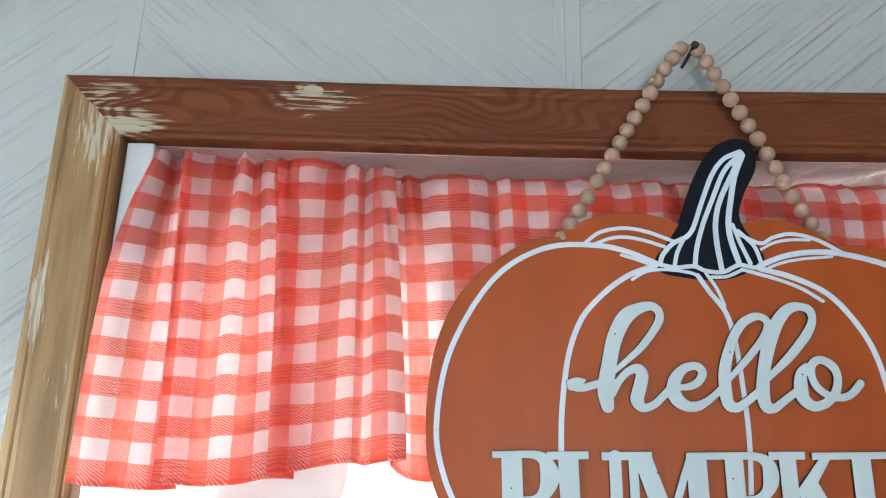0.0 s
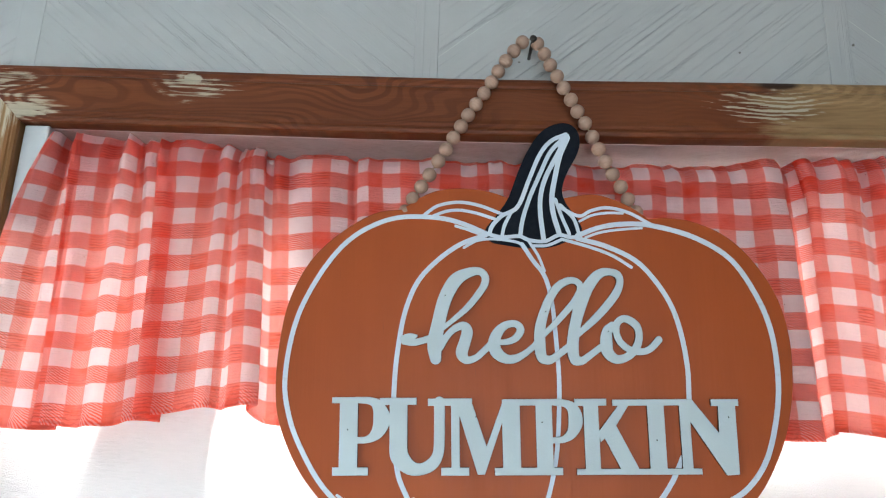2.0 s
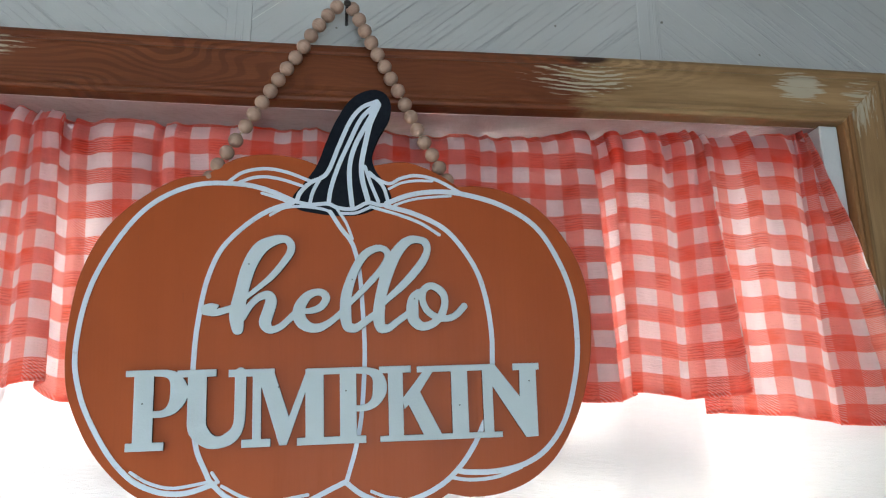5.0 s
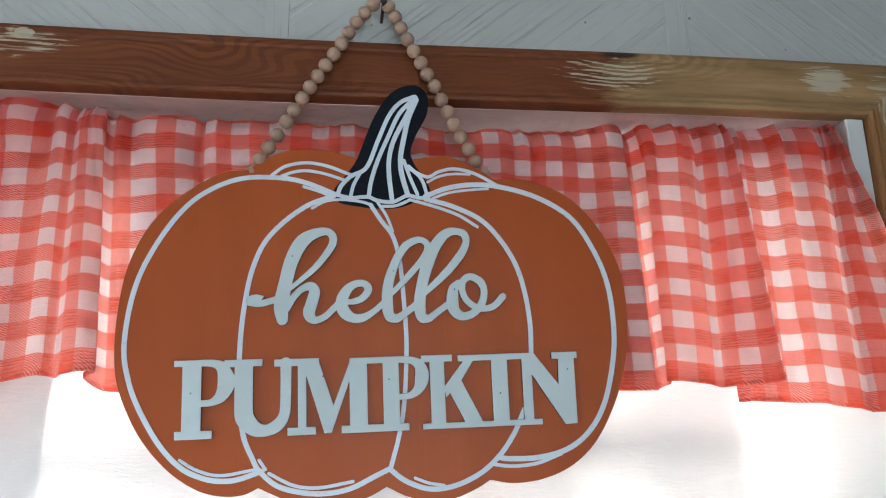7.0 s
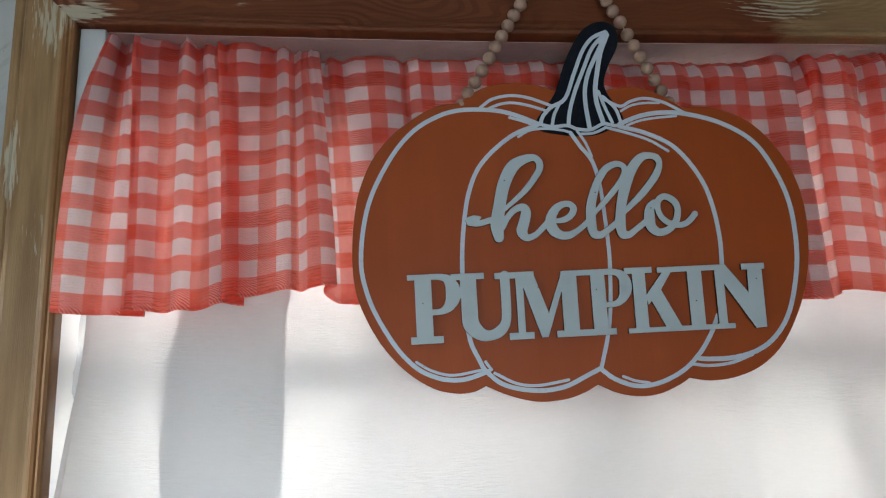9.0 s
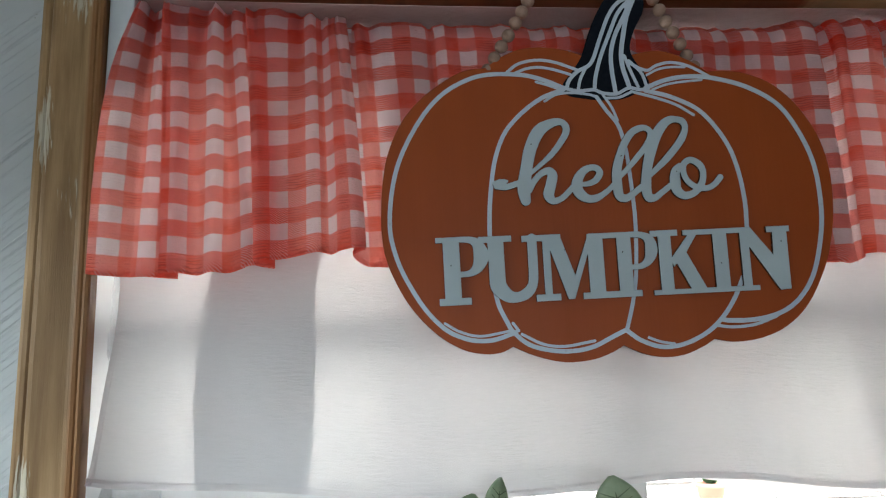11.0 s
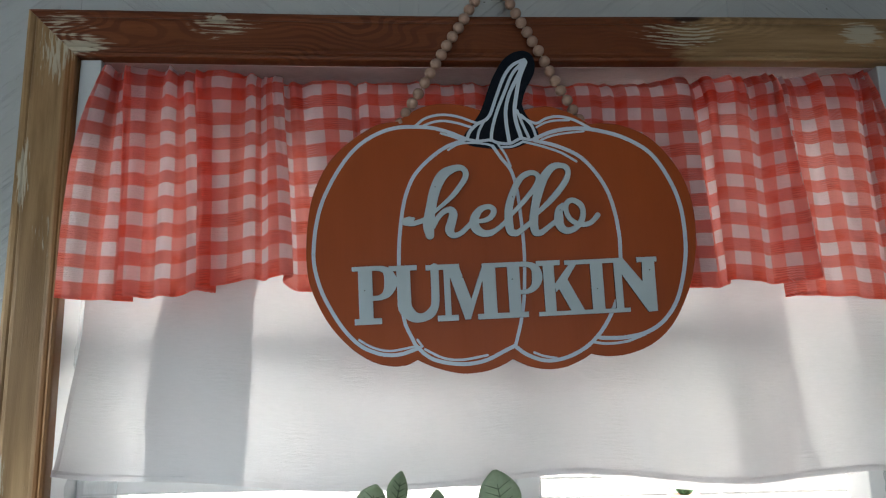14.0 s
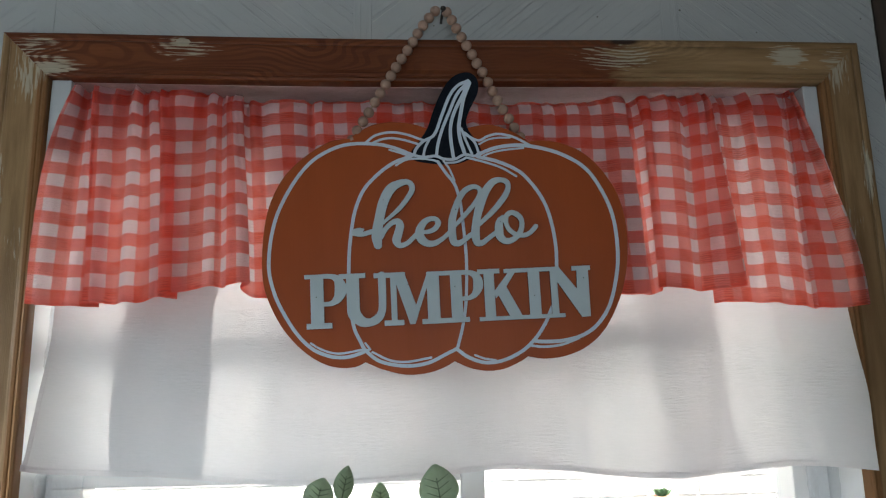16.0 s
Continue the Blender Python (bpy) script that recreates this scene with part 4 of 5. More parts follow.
# ---- the pumpkin sign: local x along the lettering, y up, z towards the room, metres ----
u = Vector((0.99891, -0.02993, 0.03588))
nrm = Vector((-0.02752, -0.99745, -0.06583)).normalized()
u = (u - nrm * u.dot(nrm)).normalized()
vv = nrm.cross(u)
SIGN = Matrix((u, vv, nrm)).transposed().to_4x4()
SIGN.translation = (0.0, -0.01284, 1.85)
sign = thing("pumpkin_sign", "orange wooden pumpkin sign with raised white lettering, hung on beads", "wall sign", SIGN)

LOBE_LEFT = ((-115.4, 76.7), (-136, 74.4), (-156.8, 64.3), (-179.9, 47), (-197.9, 25.6), (-212, -6.3), (-218.5, -45), (-219.2, -81), (-213.8, -107.9), (-198, -141), (-176.3, -167.1),
             (-153.6, -183.1), (-133.9, -189), (-117.4, -188.7), (-105.7, -184))
LOBE_LOW = ((-105.7, -184), (-86.5, -193.1), (-60.8, -200.2), (-36.4, -199.6), (-18.1, -194.6), (-4.9, -188))
LOBE_LOW_B = ((-4.9, -188), (12.4, -196.5), (31.3, -200.6), (50.6, -199.2), (68.4, -192.6), (78.8, -186.7))
LOBE_RIGHT = ((78.8, -186.7), (99.3, -190.3), (124.6, -187.6), (149.1, -177.6), (170.1, -159), (187.5, -130), (197.4, -102.9), (203.2, -72.1), (203.8, -35.6), (196.4, -2.2), (179.1, 28.5),
              (157.9, 49.8), (132.4, 61.9), (111, 65.6), (95.4, 65))
LOBE_TOP_B = ((95.4, 65), (82.9, 74.4), (65.4, 83.3), (47.2, 87.6), (20, 84))
LOBE_TOP_A = ((-20, 84), (-38.5, 91), (-62.6, 94.8), (-84.1, 93), (-100.8, 86.5), (-115.4, 76.7))
body = np.vstack([catmull(l, 8)[:-1] for l in (LOBE_LEFT, LOBE_LOW, LOBE_LOW_B, LOBE_RIGHT, LOBE_TOP_B, LOBE_TOP_A)])
cutout("board", [thin(body, 0.05)], -0.006, 0.0, 0.0005, BOARD, sign, "orange stained board cut as a pumpkin", BURNT)
STALK = ((-43.7, 57.3), (-33, 71.2), (-23, 86.3), (-14.8, 107.8), (-6.6, 125.9), (4.8, 143.2), (18, 151.7), (31, 152.2), (39.3, 143.2), (38.7, 127.3), (28.6, 108.5), (23.1, 92), (26.2, 79.6),
         (35, 66.3), (38.5, 54.1), (27.5, 47.2), (11.8, 41.4), (-6.6, 40.7), (-23.8, 43), (-40, 47.2))
cutout("stem", [thin(catmull(STALK, 6, True), 0.05)], -0.0064, 0.0004, 0.0004, STEM, sign, "black painted stalk")

# white painted lines: width in millimetres and the bends of the line
LINES = (
    (4.0, ((-42.3, 53.7), (-62.8, 63), (-83.7, 68.5), (-114.4, 69.7), (-138.2, 63.5), (-161.1, 49.6), (-181.1, 26.4), (-199.1, -5.9), (-208.2, -36.1), (-211.8, -70.2), (-207.8, -95.8),
           (-199.2, -118.6), (-183.1, -146.7), (-165.8, -165.5), (-148.4, -174.5), (-134.5, -177.3), (-121, -176.6), (-102.7, -171.1))),
    (2.4, ((-166.4, -159.9), (-152.8, -168.3), (-134.5, -173), (-108.9, -169.8))),
    (4.0, ((-43.3, 52.8), (-64.8, 45.1), (-84.2, 31.7), (-100.9, 14), (-111, -8.3), (-116.7, -34), (-120.5, -66.4), (-121.4, -107.1), (-117.9, -141.7), (-110.7, -160.3), (-104.5, -171.4),
           (-88.5, -184.2), (-61.1, -190.4), (-35.6, -188.4), (-13.3, -179), (-2.2, -174.2))),
    (2.6, ((-105, -162.8), (-100.1, -169.9))),
    (2.6, ((-97.4, -173.2), (-78.3, -183.2), (-58.5, -186), (-31.6, -182.5))),
    (2.4, ((-62, 42.1), (-51, 47.9), (-36.7, 49.2), (-19.9, 46.9), (-12.7, 44.3))),
    (2.4, ((-69, 61.1), (-58, 57.5), (-46.2, 52.8))),
    (2.8, ((-95.5, 71.7), (-84.1, 79.3), (-66.5, 82.2), (-48.3, 78.9), (-28.1, 70.6))),
    (2.6, ((-87.5, 70.6), (-77, 74.2), (-65.1, 75.1), (-50.7, 72.1), (-35.4, 66.7))),
    (3.6, ((-12.7, 44.3), (-4.4, 30.8), (5.8, 15.8), (10.9, -6.3), (13, -34.3), (14.4, -66.1), (13.5, -93.9), (10.7, -125.8), (5.8, -150.2), (-1.1, -172.9))),
    (2.4, ((-6.4, 45.7), (0.5, 34.6), (5.5, 21))),
    (4.0, ((-2.2, -174.2), (10.8, -184.3), (30.2, -191.3), (51.6, -189.3), (73.2, -179.8), (89.2, -166), (101.4, -149.4), (110.1, -131.9))),
    (2.4, ((18.1, -182.2), (28.8, -186.6), (41.2, -189))),
    (4.0, ((34.4, 48.6), (57.7, 41.7), (81.7, 29.2), (98, 10.9), (110, -11.1), (116.4, -35.7), (119.2, -62.3), (118.6, -86))),
    (2.6, ((20.8, 48.3), (43, 41.5), (62.3, 33.8), (78.5, 23.2))),
    (4.2, ((34.5, 51.1), (53.4, 57.9), (74.3, 60.7), (98.1, 58.8), (131.6, 48.6), (160.5, 29.8), (178.5, 1.2), (189, -30.3), (191.4, -66.9), (187.8, -97.8), (177.2, -131.9), (161.5, -153.9),
           (142.4, -166), (118.5, -171), (95.5, -170.8), (87.2, -169.3))),
    (2.8, ((138.5, -168.8), (118.2, -175.4), (97.1, -176.8), (80.7, -174.2))),
    (2.2, ((41.3, 49.4), (53.3, 53.4), (68.2, 55.7), (89.1, 57))),
    (2.8, ((21.6, 75.6), (36.6, 68.3), (47.1, 72.9), (61, 75.2), (78.7, 70.6), (98.1, 59.3))),
    (2.2, ((36.9, 63.7), (47, 68.6), (58.9, 70.6), (73.8, 70.2))),
)
STALK_LINES = (
    (3.2, ((-42.3, 53.7), (-29.4, 50.6), (-15, 51.3), (-6.4, 47.7), (6.6, 46.5), (18.9, 51.8), (28.6, 49.7), (36.9, 50))),
    (2.6, ((-2.7, 42.7), (8.9, 43), (20.7, 47.8))),
    (3.6, ((28.2, 142.1), (15, 136.3), (4.8, 123.8), (-5.1, 101.5), (-15.4, 77.5), (-29.1, 69.6), (-37.4, 61.2), (-40.4, 53.7))),
    (3.6, ((28, 140.5), (14.3, 126.4), (4.4, 106.1), (-5.5, 84.1), (-11.8, 64.9), (-14, 51.8))),
    (4.0, ((29.1, 139.5), (19.6, 122.7), (9.2, 103), (4.3, 86), (3.8, 69.2), (5.7, 49))),
    (4.4, ((29.6, 138.9), (22.1, 122.1), (17, 101.3), (14.1, 85.9), (14.6, 71.6), (19, 53.8))),
    (3.0, ((16.9, 83.3), (21.4, 69), (27.7, 52.7))),
    (3.0, ((20.7, 78.2), (31.6, 66.3), (36, 52.1))),
    (3.0, ((-20.9, 73), (-26.8, 62), (-29.4, 52.1))),
    (7.0, ((27.8, 140), (24, 132))),
)
for k, (w, pts) in enumerate(LINES + STALK_LINES):
    p = np.array(pts)
    field = Field(p[:, 0].min() - w - 3, p[:, 0].max() + w + 3, p[:, 1].min() - w - 3, p[:, 1].max() + w + 3, 0.5)
    field.stroke(pts, w)
    cutout("contour_line", field.contours(), 0.0001, 0.00062 + 0.00001 * k, 0.0, LINE, sign, "brushed white painted line" if k == 0 else "")

# script word: bends and stroke width of each stroke, in millimetres
HELLO = (
    ((-112.9, -35.1, 6), (-107.9, -34.3, 7), (-102.5, -33.1, 2.3)),
    ((-112.9, -37.9, 4.6), (-104.3, -38.6, 5.6), (-92.9, -35.7, 5.6), (-86.1, -33.6, 5.6)),
    ((-86.5, -52.1, 9.3), (-87.4, -40, 12.1), (-83.8, -21.4, 11.2), (-78.7, -2.6, 11.6), (-70.3, 12.6, 11.6), (-60, 19.1, 8.8), (-50.1, 20.9, 6.5), (-45, 16.9, 6.5), (-45, 10.1, 6.5),
     (-50.3, 1.6, 6), (-59.2, -9.2, 5.6), (-68.6, -17.5, 4.6), (-80.6, -27.1, 3.7)),
    ((-82.9, -42.5, 6.5), (-76.9, -33.3, 5.6), (-70, -27, 6), (-63.1, -25.3, 7.4), (-60.3, -30, 9.3), (-62.7, -39.4, 9.8), (-65, -47.7, 9.8), (-61, -53.4, 6.5), (-53.1, -51.3, 5.6),
     (-45.7, -45, 5.6), (-38.7, -38.2, 5.6)),
    ((-38.7, -38.6, 3.7), (-28.5, -38.9, 5.1), (-20.5, -35.8, 6), (-16.2, -29.3, 6.5), (-18.9, -24.5, 6), (-25, -23.9, 6), (-31.6, -27, 7.4), (-36.8, -34, 9.3), (-38.3, -41.4, 10.2),
     (-35.6, -48.1, 9.8), (-29.2, -52.5, 7.9), (-21.8, -52.7, 7), (-14.3, -49.2, 5.6), (-7.6, -44.2, 5.1), (-0.9, -37.8, 5.1)),
    ((6.1, -54, 7), (1, -52, 8.4), (-0.6, -42.5, 9.3), (0.3, -26, 8.8), (6.5, -7.4, 7.4), (14.4, 5.5, 7), (21.8, 10.7, 6.5), (28.5, 12, 5.6), (33.7, 9, 5.6), (34, 2.6, 6), (28.4, -6.5, 5.6),
     (20.5, -15.5, 5.6), (12.6, -23.9, 5.1), (2, -34.1, 4.2)),
    ((1, -52.4, 7.9), (6.6, -54, 7), (13.7, -50, 6), (25.3, -41.4, 5.6)),
    ((32.8, -54.8, 6.5), (27.7, -53.7, 8.4), (26.2, -43.3, 9.8), (28.6, -26.7, 9.3), (33.5, -10, 10.2), (39.8, 4.4, 9.8), (46.9, 14.1, 8.8), (53.4, 18.4, 7.4), (60.2, 18.7, 6), (65.9, 16.2, 6.5),
     (67.5, 9.7, 6), (63.7, 0.5, 7), (55, -10.5, 7), (46, -19.9, 6.5), (37.6, -27.4, 5.6), (29.3, -34.8, 4.2)),
    ((27.7, -54.2, 7.9), (33.3, -54.8, 6.5), (40.6, -49.9, 5.6), (52.3, -41.7, 5.6)),
    ((59.2, -26.1, 6.5), (55.1, -30.7, 8.4), (53.8, -39.3, 10.2), (54.9, -48.4, 9.3), (61.8, -53.8, 7.4), (71.4, -51.2, 6.5), (78.5, -43.3, 6.5), (80.9, -32.9, 6), (78, -25.1, 6.5), (70, -20.5, 6),
     (63.6, -23.8, 6), (62.3, -31.4, 5.6), (64.8, -39.1, 5.6), (70.8, -45, 5.6), (77.8, -47.6, 5.6), (85, -47.4, 5.6), (90.9, -44.2, 5.6), (96.6, -38.1, 6)),
)
field = Field(-122, 106, -64, 30, 0.4)
for pts in HELLO:
    field.stroke(pts)
cutout("script_word", field.contours(), 0.0009, 0.0042, 0.0004, LETTER, sign, "raised pale script word hello", BURNT)


def bar(x0, x1, y0, y1):
    return ((x0, y0), (x1, y0), (x1, y1), (x0, y1))


# slab letters in two joined pieces: straight pieces, then the bowls
PUMP = (bar(-171.5, -139.5, -87.5, -82.6), bar(-165, -150, -142, -83.5), bar(-170.2, -141.2, -144.4, -138), bar(-132.4, -102.2, -89.1, -83.4), bar(-124.2, -109.6, -127, -84.8),
        bar(-93, -57, -90, -84.2), bar(-74.2, -67.4, -142.3, -86), bar(-82.5, -60, -144.7, -138.5), ((-72.1, -84.7), (-58.2, -84.3), (-46, -121.9), (-47.5, -144), (-53.4, -143.9), (-67.6, -97.5)),
        ((-53.2, -144), (-47.5, -144), (-29.9, -94.8), (-31.6, -85), (-48.5, -129.1)), bar(-33, -18.6, -143, -85.5), bar(-32, 15.4, -90.3, -85.1), bar(-39.7, 14.6, -144.7, -138.8), bar(-5.9, 7.3, -142, -87))
KIN = (bar(25.5, 51.3, -90.8, -85.2), bar(32.6, 44.6, -141, -86.5), ((61.6, -89.4), (69.6, -89.6), (58.5, -106.3), (45.3, -119.9), (44.3, -110.8)), ((48.3, -115.5), (58, -105.8), (75.1, -140.6), (60.9, -141.3)),
       bar(25.5, 124.2, -144.6, -139.9), bar(56, 120, -91, -86), bar(83.6, 97, -141.3, -88), bar(109.2, 117.4, -142.2, -88.5), ((109.5, -88.2), (119.5, -86), (140.4, -114), (153.3, -144.8), (143.3, -145.3), (115.9, -101.5)),
       ((140.3, -88.4), (153.8, -88.8), (153.3, -144.8), (145.3, -144.9), (139.2, -117.2)), bar(134.6, 156.5, -91.7, -86.2))
BOWLS = (((-152, -84.9, 5), (-140.5, -85.7, 6), (-133.8, -89.7, 9.3), (-130.5, -100.1, 13.9), (-133.9, -110.6, 10.2), (-141.3, -116.1, 6), (-151.3, -117, 5.1)),
         ((-117, -122.8, 14.6), (-115.6, -130.3, 14.6), (-108.1, -138.1, 11.6), (-99.3, -139.8, 9.3), (-90.5, -136.2, 9.8), (-85.1, -128.5, 8.8), (-83.8, -115.3, 8.8), (-83.6, -87, 8.8)),
         ((6.6, -87.6, 5.1), (18.1, -88.8, 6), (24.5, -93.6, 9.3), (26, -102.8, 11.6), (22.9, -111.8, 8.4), (15.9, -117, 5.6), (5.7, -117.9, 4.6)))
for polys, bowls in ((PUMP, BOWLS), (KIN, ())):
    field = Field(-176, 162, -150, -78, 0.4)
    for p in polys:
        field.polygon(p)
    for b in bowls:
        field.stroke(b)
    cutout("slab_letters", field.contours(), 0.0009, 0.0042, 0.0004, LETTER, sign, "raised pale slab letters " + ("PUMP" if bowls else "KIN"), BURNT)
# pin heads that hold the letters
pin = bmesh.new()
lathe(pin, ((0.0006, 0), (0.0006, 0.0002), (0.0003, 0.0004)), 8)
pin_mesh = part("pin", pin, IRON, sign, "tiny dark pin head")
pin_mesh.location = (-0.1583, -0.1085, 0.0042)
for x, y in ((-0.0783, 0.0005), (0.0050, -0.014), (0.0558, -0.031), (-0.001, -0.1035), (0.1478, -0.1005), (-0.054, -0.099), (0.0900, -0.1180)):
    q = new("pin", pin_mesh.data)
    q.parent, q.location = sign, (x, y, 0.0042)

# ---- nail and bead hanger ----
nail = bmesh.new()
tube(nail, [(-0.0062, 0.0160, 2.0865), (-0.0058, 0.0, 2.0870), (-0.0053, -0.0205, 2.0882)], [0.0015, 0.0016, 0.0016], 8)
tube(nail, [(-0.0053, -0.0205, 2.0882), (-0.0052, -0.0222, 2.0884)], [0.0034, 0.0031], 10)
tagged(mesh_object("nail", nail, IRON, True), "dark rusty nail driven into the wall above the casing", "nail")

hanger = thing("bead_hanger", "string of pale wooden beads looped over a nail", "bead string")
loop_l = ((-0.0059, -0.0125, 2.093), (-0.0143, -0.0125, 2.0891), (-0.0298, -0.0145, 2.0681), (-0.0489, -0.0145, 2.0354), (-0.0687, -0.0145, 2.0028), (-0.0886, -0.0145, 1.9669), (-0.1092, -0.0115, 1.9327), (-0.1196, -0.006, 1.9158))
loop_r = ((-0.0059, -0.0125, 2.093), (0.0011, -0.0125, 2.0861), (0.0117, -0.0145, 2.0636), (0.0291, -0.0145, 2.0305), (0.0469, -0.0145, 1.9969), (0.0593, -0.0145, 1.9708), (0.0736, -0.0115, 1.9465), (0.0914, -0.006, 1.9188))
rnd = random.Random(4)
bead = bmesh.new()
lathe(bead, [(max(0.0014, 0.0064 * math.cos(a)), 0.0063 * math.sin(a)) for a in [radians(d) for d in range(-76, 77, 19)]], 16)
bead_mesh = None
for pts, first in ((loop_l, 0.0095), (loop_r, 0.0075)):
    line = catmull(pts, 30)
    run = np.r_[0, np.cumsum(np.linalg.norm(np.diff(line, axis=0), axis=1))]
    s = first
    while s < run[-1] - 0.004:
        at = Vector([np.interp(s, run, line[:, k]) for k in range(3)])
        way = Vector([np.interp(s + 0.003, run, line[:, k]) for k in range(3)]) - at
        rot = way.to_track_quat("Z", "Y").to_matrix().to_4x4() @ pose(0, 0, 0, 0, 0, rnd.uniform(0, 360))
        if bead_mesh is None:
            ob = part("bead", bead, BEAD, hanger, "", True)
            bead_mesh = ob.data
        else:
            ob = new("bead", bead_mesh)
            ob.parent = hanger
        ob.matrix_local = Matrix.Translation(at + Vector((rnd.uniform(-3e-4, 3e-4), 0, 0))) @ rot
        s += 0.01275 + rnd.uniform(0, 0.0003) + (0.0018 if rnd.random() < 0.07 else 0)
    cord = bmesh.new()
    tube(cord, [tuple(p) for p in line[::6]], 0.0008, 6)
    part("cord", cord, JUTE, hanger, "thin twine through the beads")

# ---- eucalyptus sprigs on the sill ----
def leaf(w, h, curl):
    bm = bmesh.new()
    rows, cols = 9, 6
    g = []
    for j in range(rows + 1):
        t = j / rows
        half = w / 2 * math.sin(math.pi * min(1, (t * 0.96 + 0.02)) ** 0.85) ** 0.75
        g.append([bm.verts.new((half * (2 * i / cols - 1), curl * (abs(2 * i / cols - 1) ** 2 * 0.35 * w) - curl * 0.5 * h * (t - 0.4) ** 2, h * t)) for i in range(cols + 1)])
    for j in range(rows):
        for i in range(cols):
            bm.faces.new((g[j][i], g[j][i + 1], g[j + 1][i + 1], g[j + 1][i]))
    bmesh.ops.solidify(bm, geom=bm.faces[:], thickness=0.0006)
    blade = len(bm.faces)
    tube(bm, [(0, -0.0006, -0.008), (0, -0.0008, 0.0), (0, -curl * 0.5 * h * 0.05 - 0.0006, h * 0.35), (0, -0.0008 - curl * 0.5 * h * 0.09, h * 0.7)], [0.0008, 0.0008, 0.0006, 0.0003], 5)
    for s in (-1, 1):
        for t in (0.28, 0.45, 0.6):
            tube(bm, [(0, -0.0010, h * t), (s * w * 0.3, -0.0007, h * (t + 0.14))], [0.00045, 0.0002], 4)
    bm.faces.ensure_lookup_table()
    for f in bm.faces[blade:]:
        f.material_index = 1
    bmesh.ops.recalc_face_normals(bm, faces=bm.faces)
    return bm


SILL = OZ0 + 0.02
vase = thing("vase_of_sprigs", "eucalyptus sprigs with round grey-green leaves standing in a vase", "plant")
jar = bmesh.new()
lathe(jar, ((0.030, 0.0), (0.036, 0.004), (0.040, 0.05), (0.034, 0.10), (0.024, 0.13), (0.027, 0.15), (0.022, 0.148), (0.019, 0.13)), 28, (-0.07, -0.028, SILL))
part("vase", jar, CLEARVASE, vase, "plain white vase", True)
# leaf: foot x, y, z, width, height, lean to the side, turn, curl
SPRIGS = (
    ((-0.150, -0.030, 1.512), ((-0.150, -0.030, 1.508, 0.033, 0.034, 16, 5, 0.2), (-0.160, -0.026, 1.485, 0.028, 0.030, -40, -15, 0.3), (-0.138, -0.032, 1.470, 0.028, 0.032, 50, 20, 0.3))),
    ((-0.123, -0.020, 1.518), ((-0.123, -0.020, 1.516, 0.023, 0.037, 14, 20, 0.3), (-0.112, -0.014, 1.490, 0.026, 0.030, 55, 20, 0.3))),
    ((-0.082, -0.030, 1.506), ((-0.081, -0.030, 1.506, 0.021, 0.029, 0, 12, 0.2), (-0.072, -0.026, 1.496, 0.024, 0.028, 48, -10, 0.3), (-0.094, -0.026, 1.478, 0.026, 0.028, -50, 0, 0.3))),
    ((-0.018, -0.033, 1.505), ((-0.017, -0.033, 1.506, 0.043, 0.047, -10, -6, 0.15), (-0.004, -0.030, 1.478, 0.032, 0.034, 48, 0, 0.3), (-0.036, -0.030, 1.470, 0.030, 0.034, -52, 10, 0.3))),
    ((0.034, -0.020, 1.488), ((0.036, -0.020, 1.488, 0.026, 0.030, 30, 0, 0.3),)),
)
for tip, leaves in SPRIGS:
    twig = bmesh.new()
    base = (-0.07 + 0.15 * (tip[0] + 0.07), -0.028, SILL + 0.03)
    mid = (-0.07 + 0.45 * (tip[0] + 0.07), -0.028, SILL + 0.20)
    tube(twig, [tuple(p) for p in catmull((base, mid, tip), 8)], 0.0011, 6)
    t = part("twig", twig, TWIG, vase, "", True)
    for x, y, z, w, h, lean, turn, curl in leaves:
        l = part("leaf", leaf(w, h, curl), LEAF, t, "", True)
        l.data.materials.append(VEIN)
        l.matrix_local = pose(x, y, z, -8, lean, turn)

# ---- framed print on the side wall ----
fr = thing("picture_frame", "small framed grey print with thin brass rim on dark wall", "picture frame")
fx = X1 - 0.001
part("backing", boxed(fx - 0.010, fx, -0.215, -0.045, 1.40, 1.716, 0.003), GREYCARD, fr, "dark grey print")
for y0, y1, z0, z1 in ((-0.220, -0.214, 1.395, 1.721), (-0.046, -0.040, 1.395, 1.721), (-0.214, -0.046, 1.715, 1.721), (-0.214, -0.046, 1.395, 1.401)):
    part("rim", boxed(fx - 0.015, fx - 0.0005, y0, y1, z0, z1, 0.001), BRASS, fr, "thin brass rim")

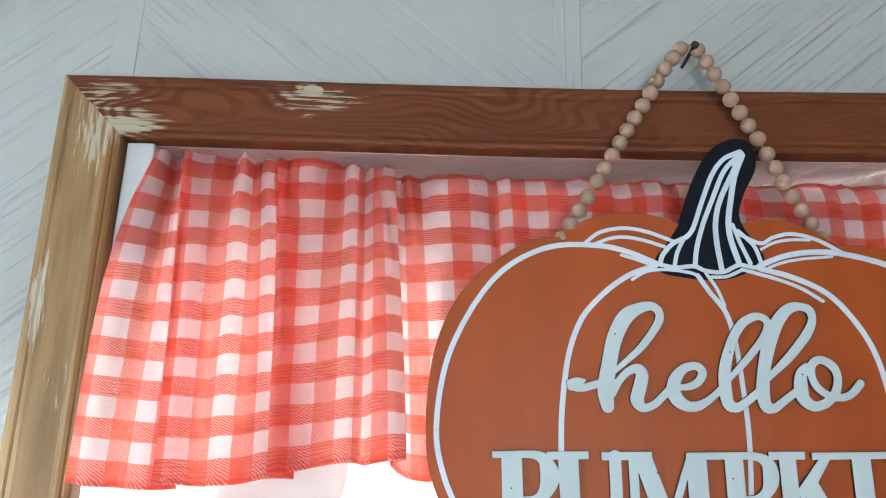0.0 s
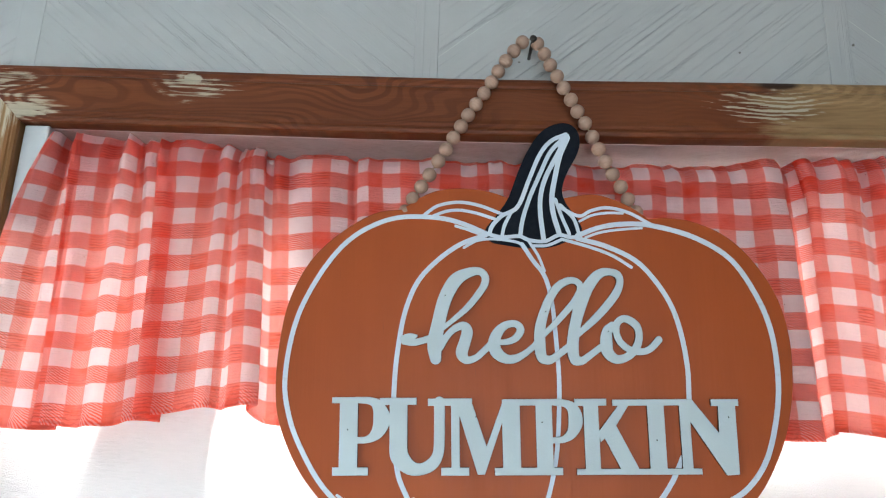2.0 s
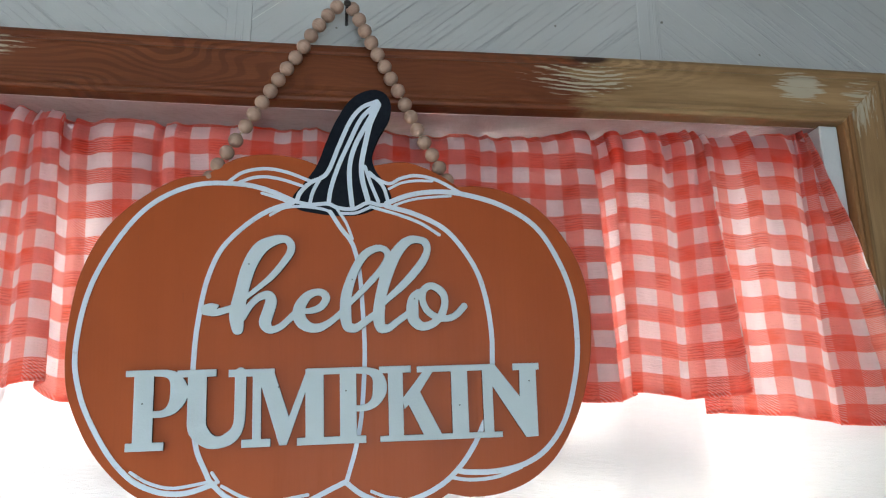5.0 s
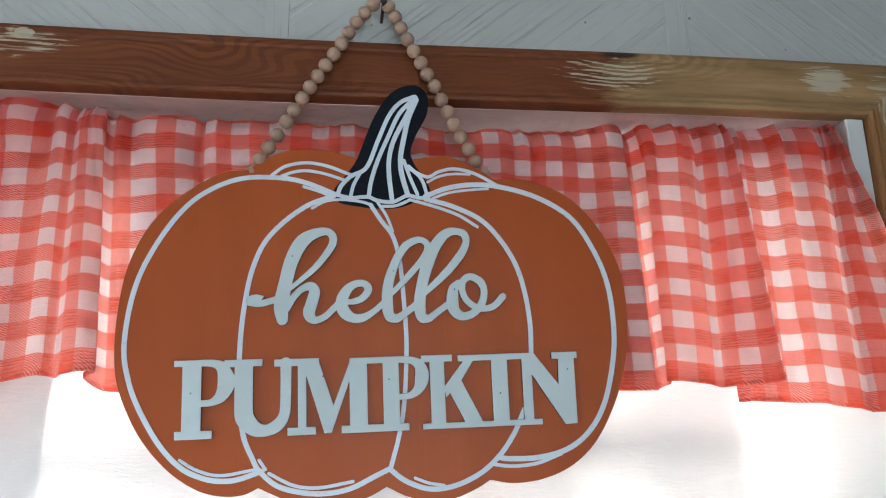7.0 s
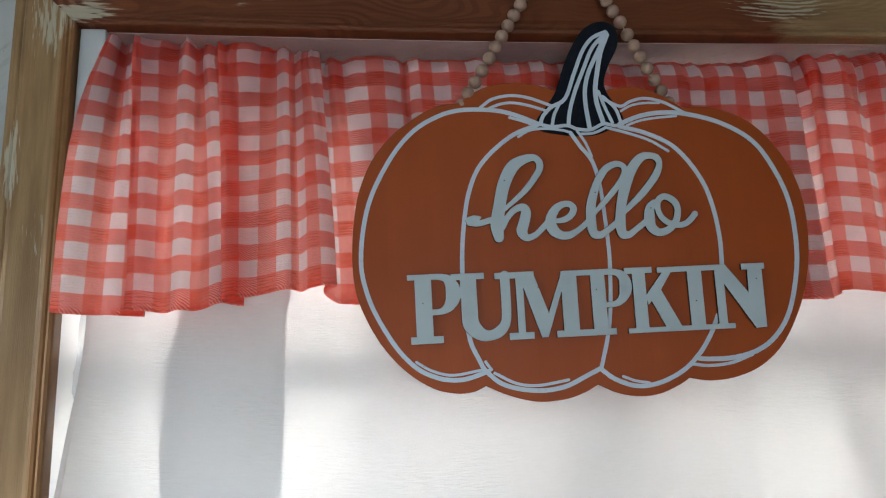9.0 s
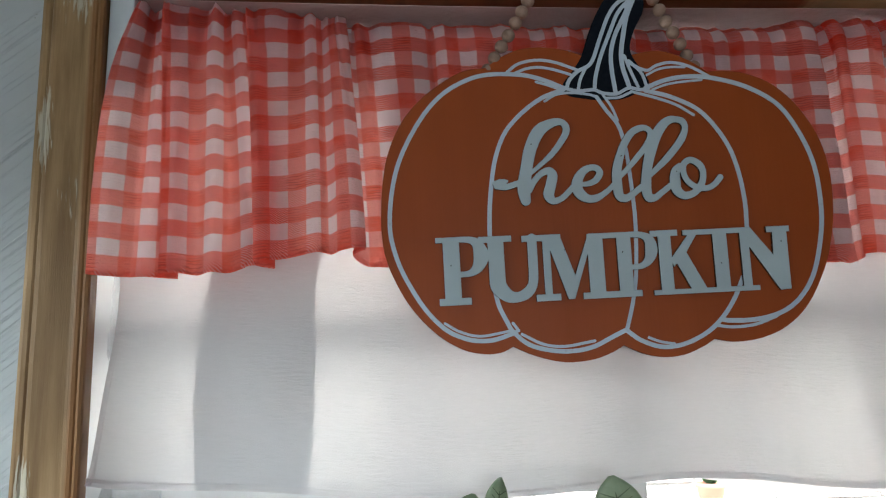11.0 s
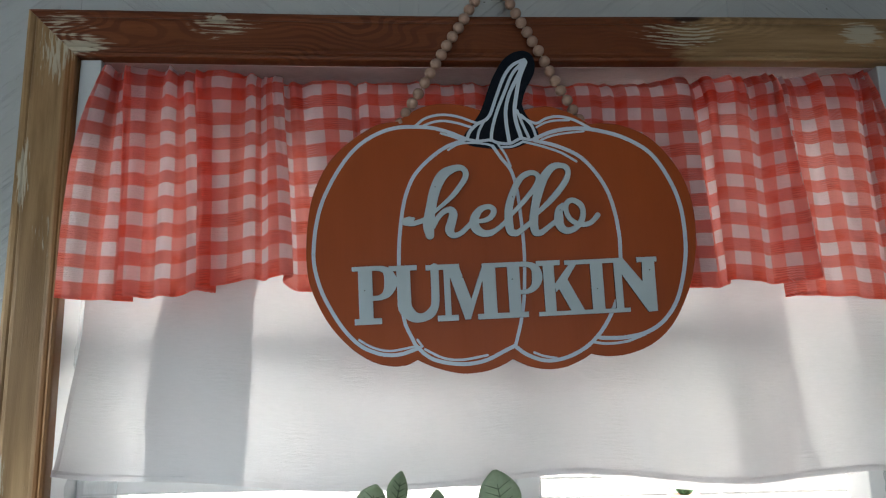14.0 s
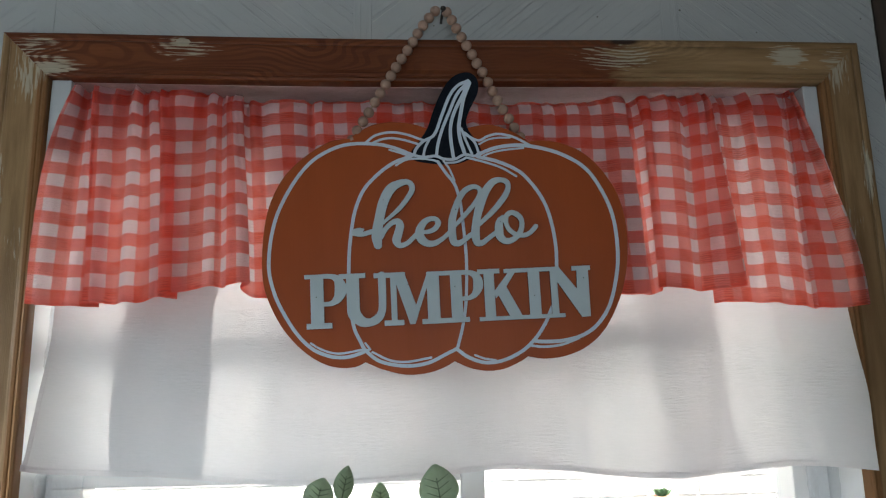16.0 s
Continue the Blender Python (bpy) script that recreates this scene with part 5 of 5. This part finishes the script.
# ---- outside: painted brick house wall across the yard, with a ledge and a potted succulent ----
garden = thing("neighbour_wall", "white painted brick wall across the yard outside the window", "wall", kind="structure")
GY = 2.30
part("core", boxed(-5.5, 6.5, GY + 0.004, GY + 0.3, -0.12, 3.6), MORTAR, garden, "pale painted mortar")
part("ledge", boxed(-5.5, 6.5, GY - 0.2, GY - 0.001, 1.120, 1.185, 0.006), BRICK, garden, "white painted stone ledge")
pot = thing("potted_succulent", "small green succulent in a pink clay pot on the ledge", "potted plant")
PX, PY, PZ = 0.985, GY - 0.10, 1.185
b = bmesh.new()
lathe(b, ((0.038, 0), (0.050, 0.068), (0.057, 0.069), (0.057, 0.086), (0.051, 0.086), (0.047, 0.076)), 28, (PX, PY, PZ))
part("pot", b, TERRACOTTA, pot, "pink clay pot", True)
b = bmesh.new()
lathe(b, ((0.0465, 0), (0.040, 0.004)), 20, (PX, PY, PZ + 0.0755))
part("soil", b, SOIL, pot)
for k in range(16):
    l = part("leaf", leaf(0.024, 0.052 - 0.0016 * k, 0.5), SUCCULENT, pot, "", True)
    l.data.materials.append(SUCCULENT)
    l.matrix_local = pose(PX, PY, PZ + 0.082, 0, 0, k * 137.5) @ pose(0, 0.004, 0, -62 + 3.3 * k, 0, 0)
# bricks last: shared mesh, each its own piece
bk = boxed(-0.1, 0.1, -0.006, 0.0035, -0.0305, 0.0305, 0.003)
first = part("brick", bk, BRICK, garden)
rnd = random.Random(8)
made = 0
for row in range(0, 9):
    for col in range(-8, 13):
        q = first if made == 0 else new("brick", first.data)
        q.parent = garden
        q.location = (col * 0.212 + (0.106 if row % 2 else 0) - 0.1, GY + rnd.uniform(-0.001, 0.001), 1.222 + row * 0.072)
        made += 1
# the rest of the same courses, too far round to pick apart
verts, faces = [], []
for row in range(-18, 33):
    for col in range(-25, 31):
        if 0 <= row < 9 and -8 <= col < 13 or -2 < row < 0:
            continue
        x, z = col * 0.212 + (0.106 if row % 2 else 0) - 0.1, 1.222 + row * 0.072
        k = len(verts)
        verts += [(x + sx * 0.1, GY + dy, z + sz * 0.0305) for sx, sz in ((-1, -1), (1, -1), (1, 1), (-1, 1)) for dy in (-0.006, 0.0035)]
        faces += [(k, k + 2, k + 4, k + 6)] + [(k + a, k + a + 1, k + (a + 3) % 8, k + (a + 2) % 8) for a in (0, 2, 4, 6)]
rest = bpy.data.meshes.new("courses")
rest.from_pydata(verts, [], faces)
rest.materials.append(BRICK)
courses = new("courses", rest)
courses.parent = garden
tagged(courses, kind="stuff")
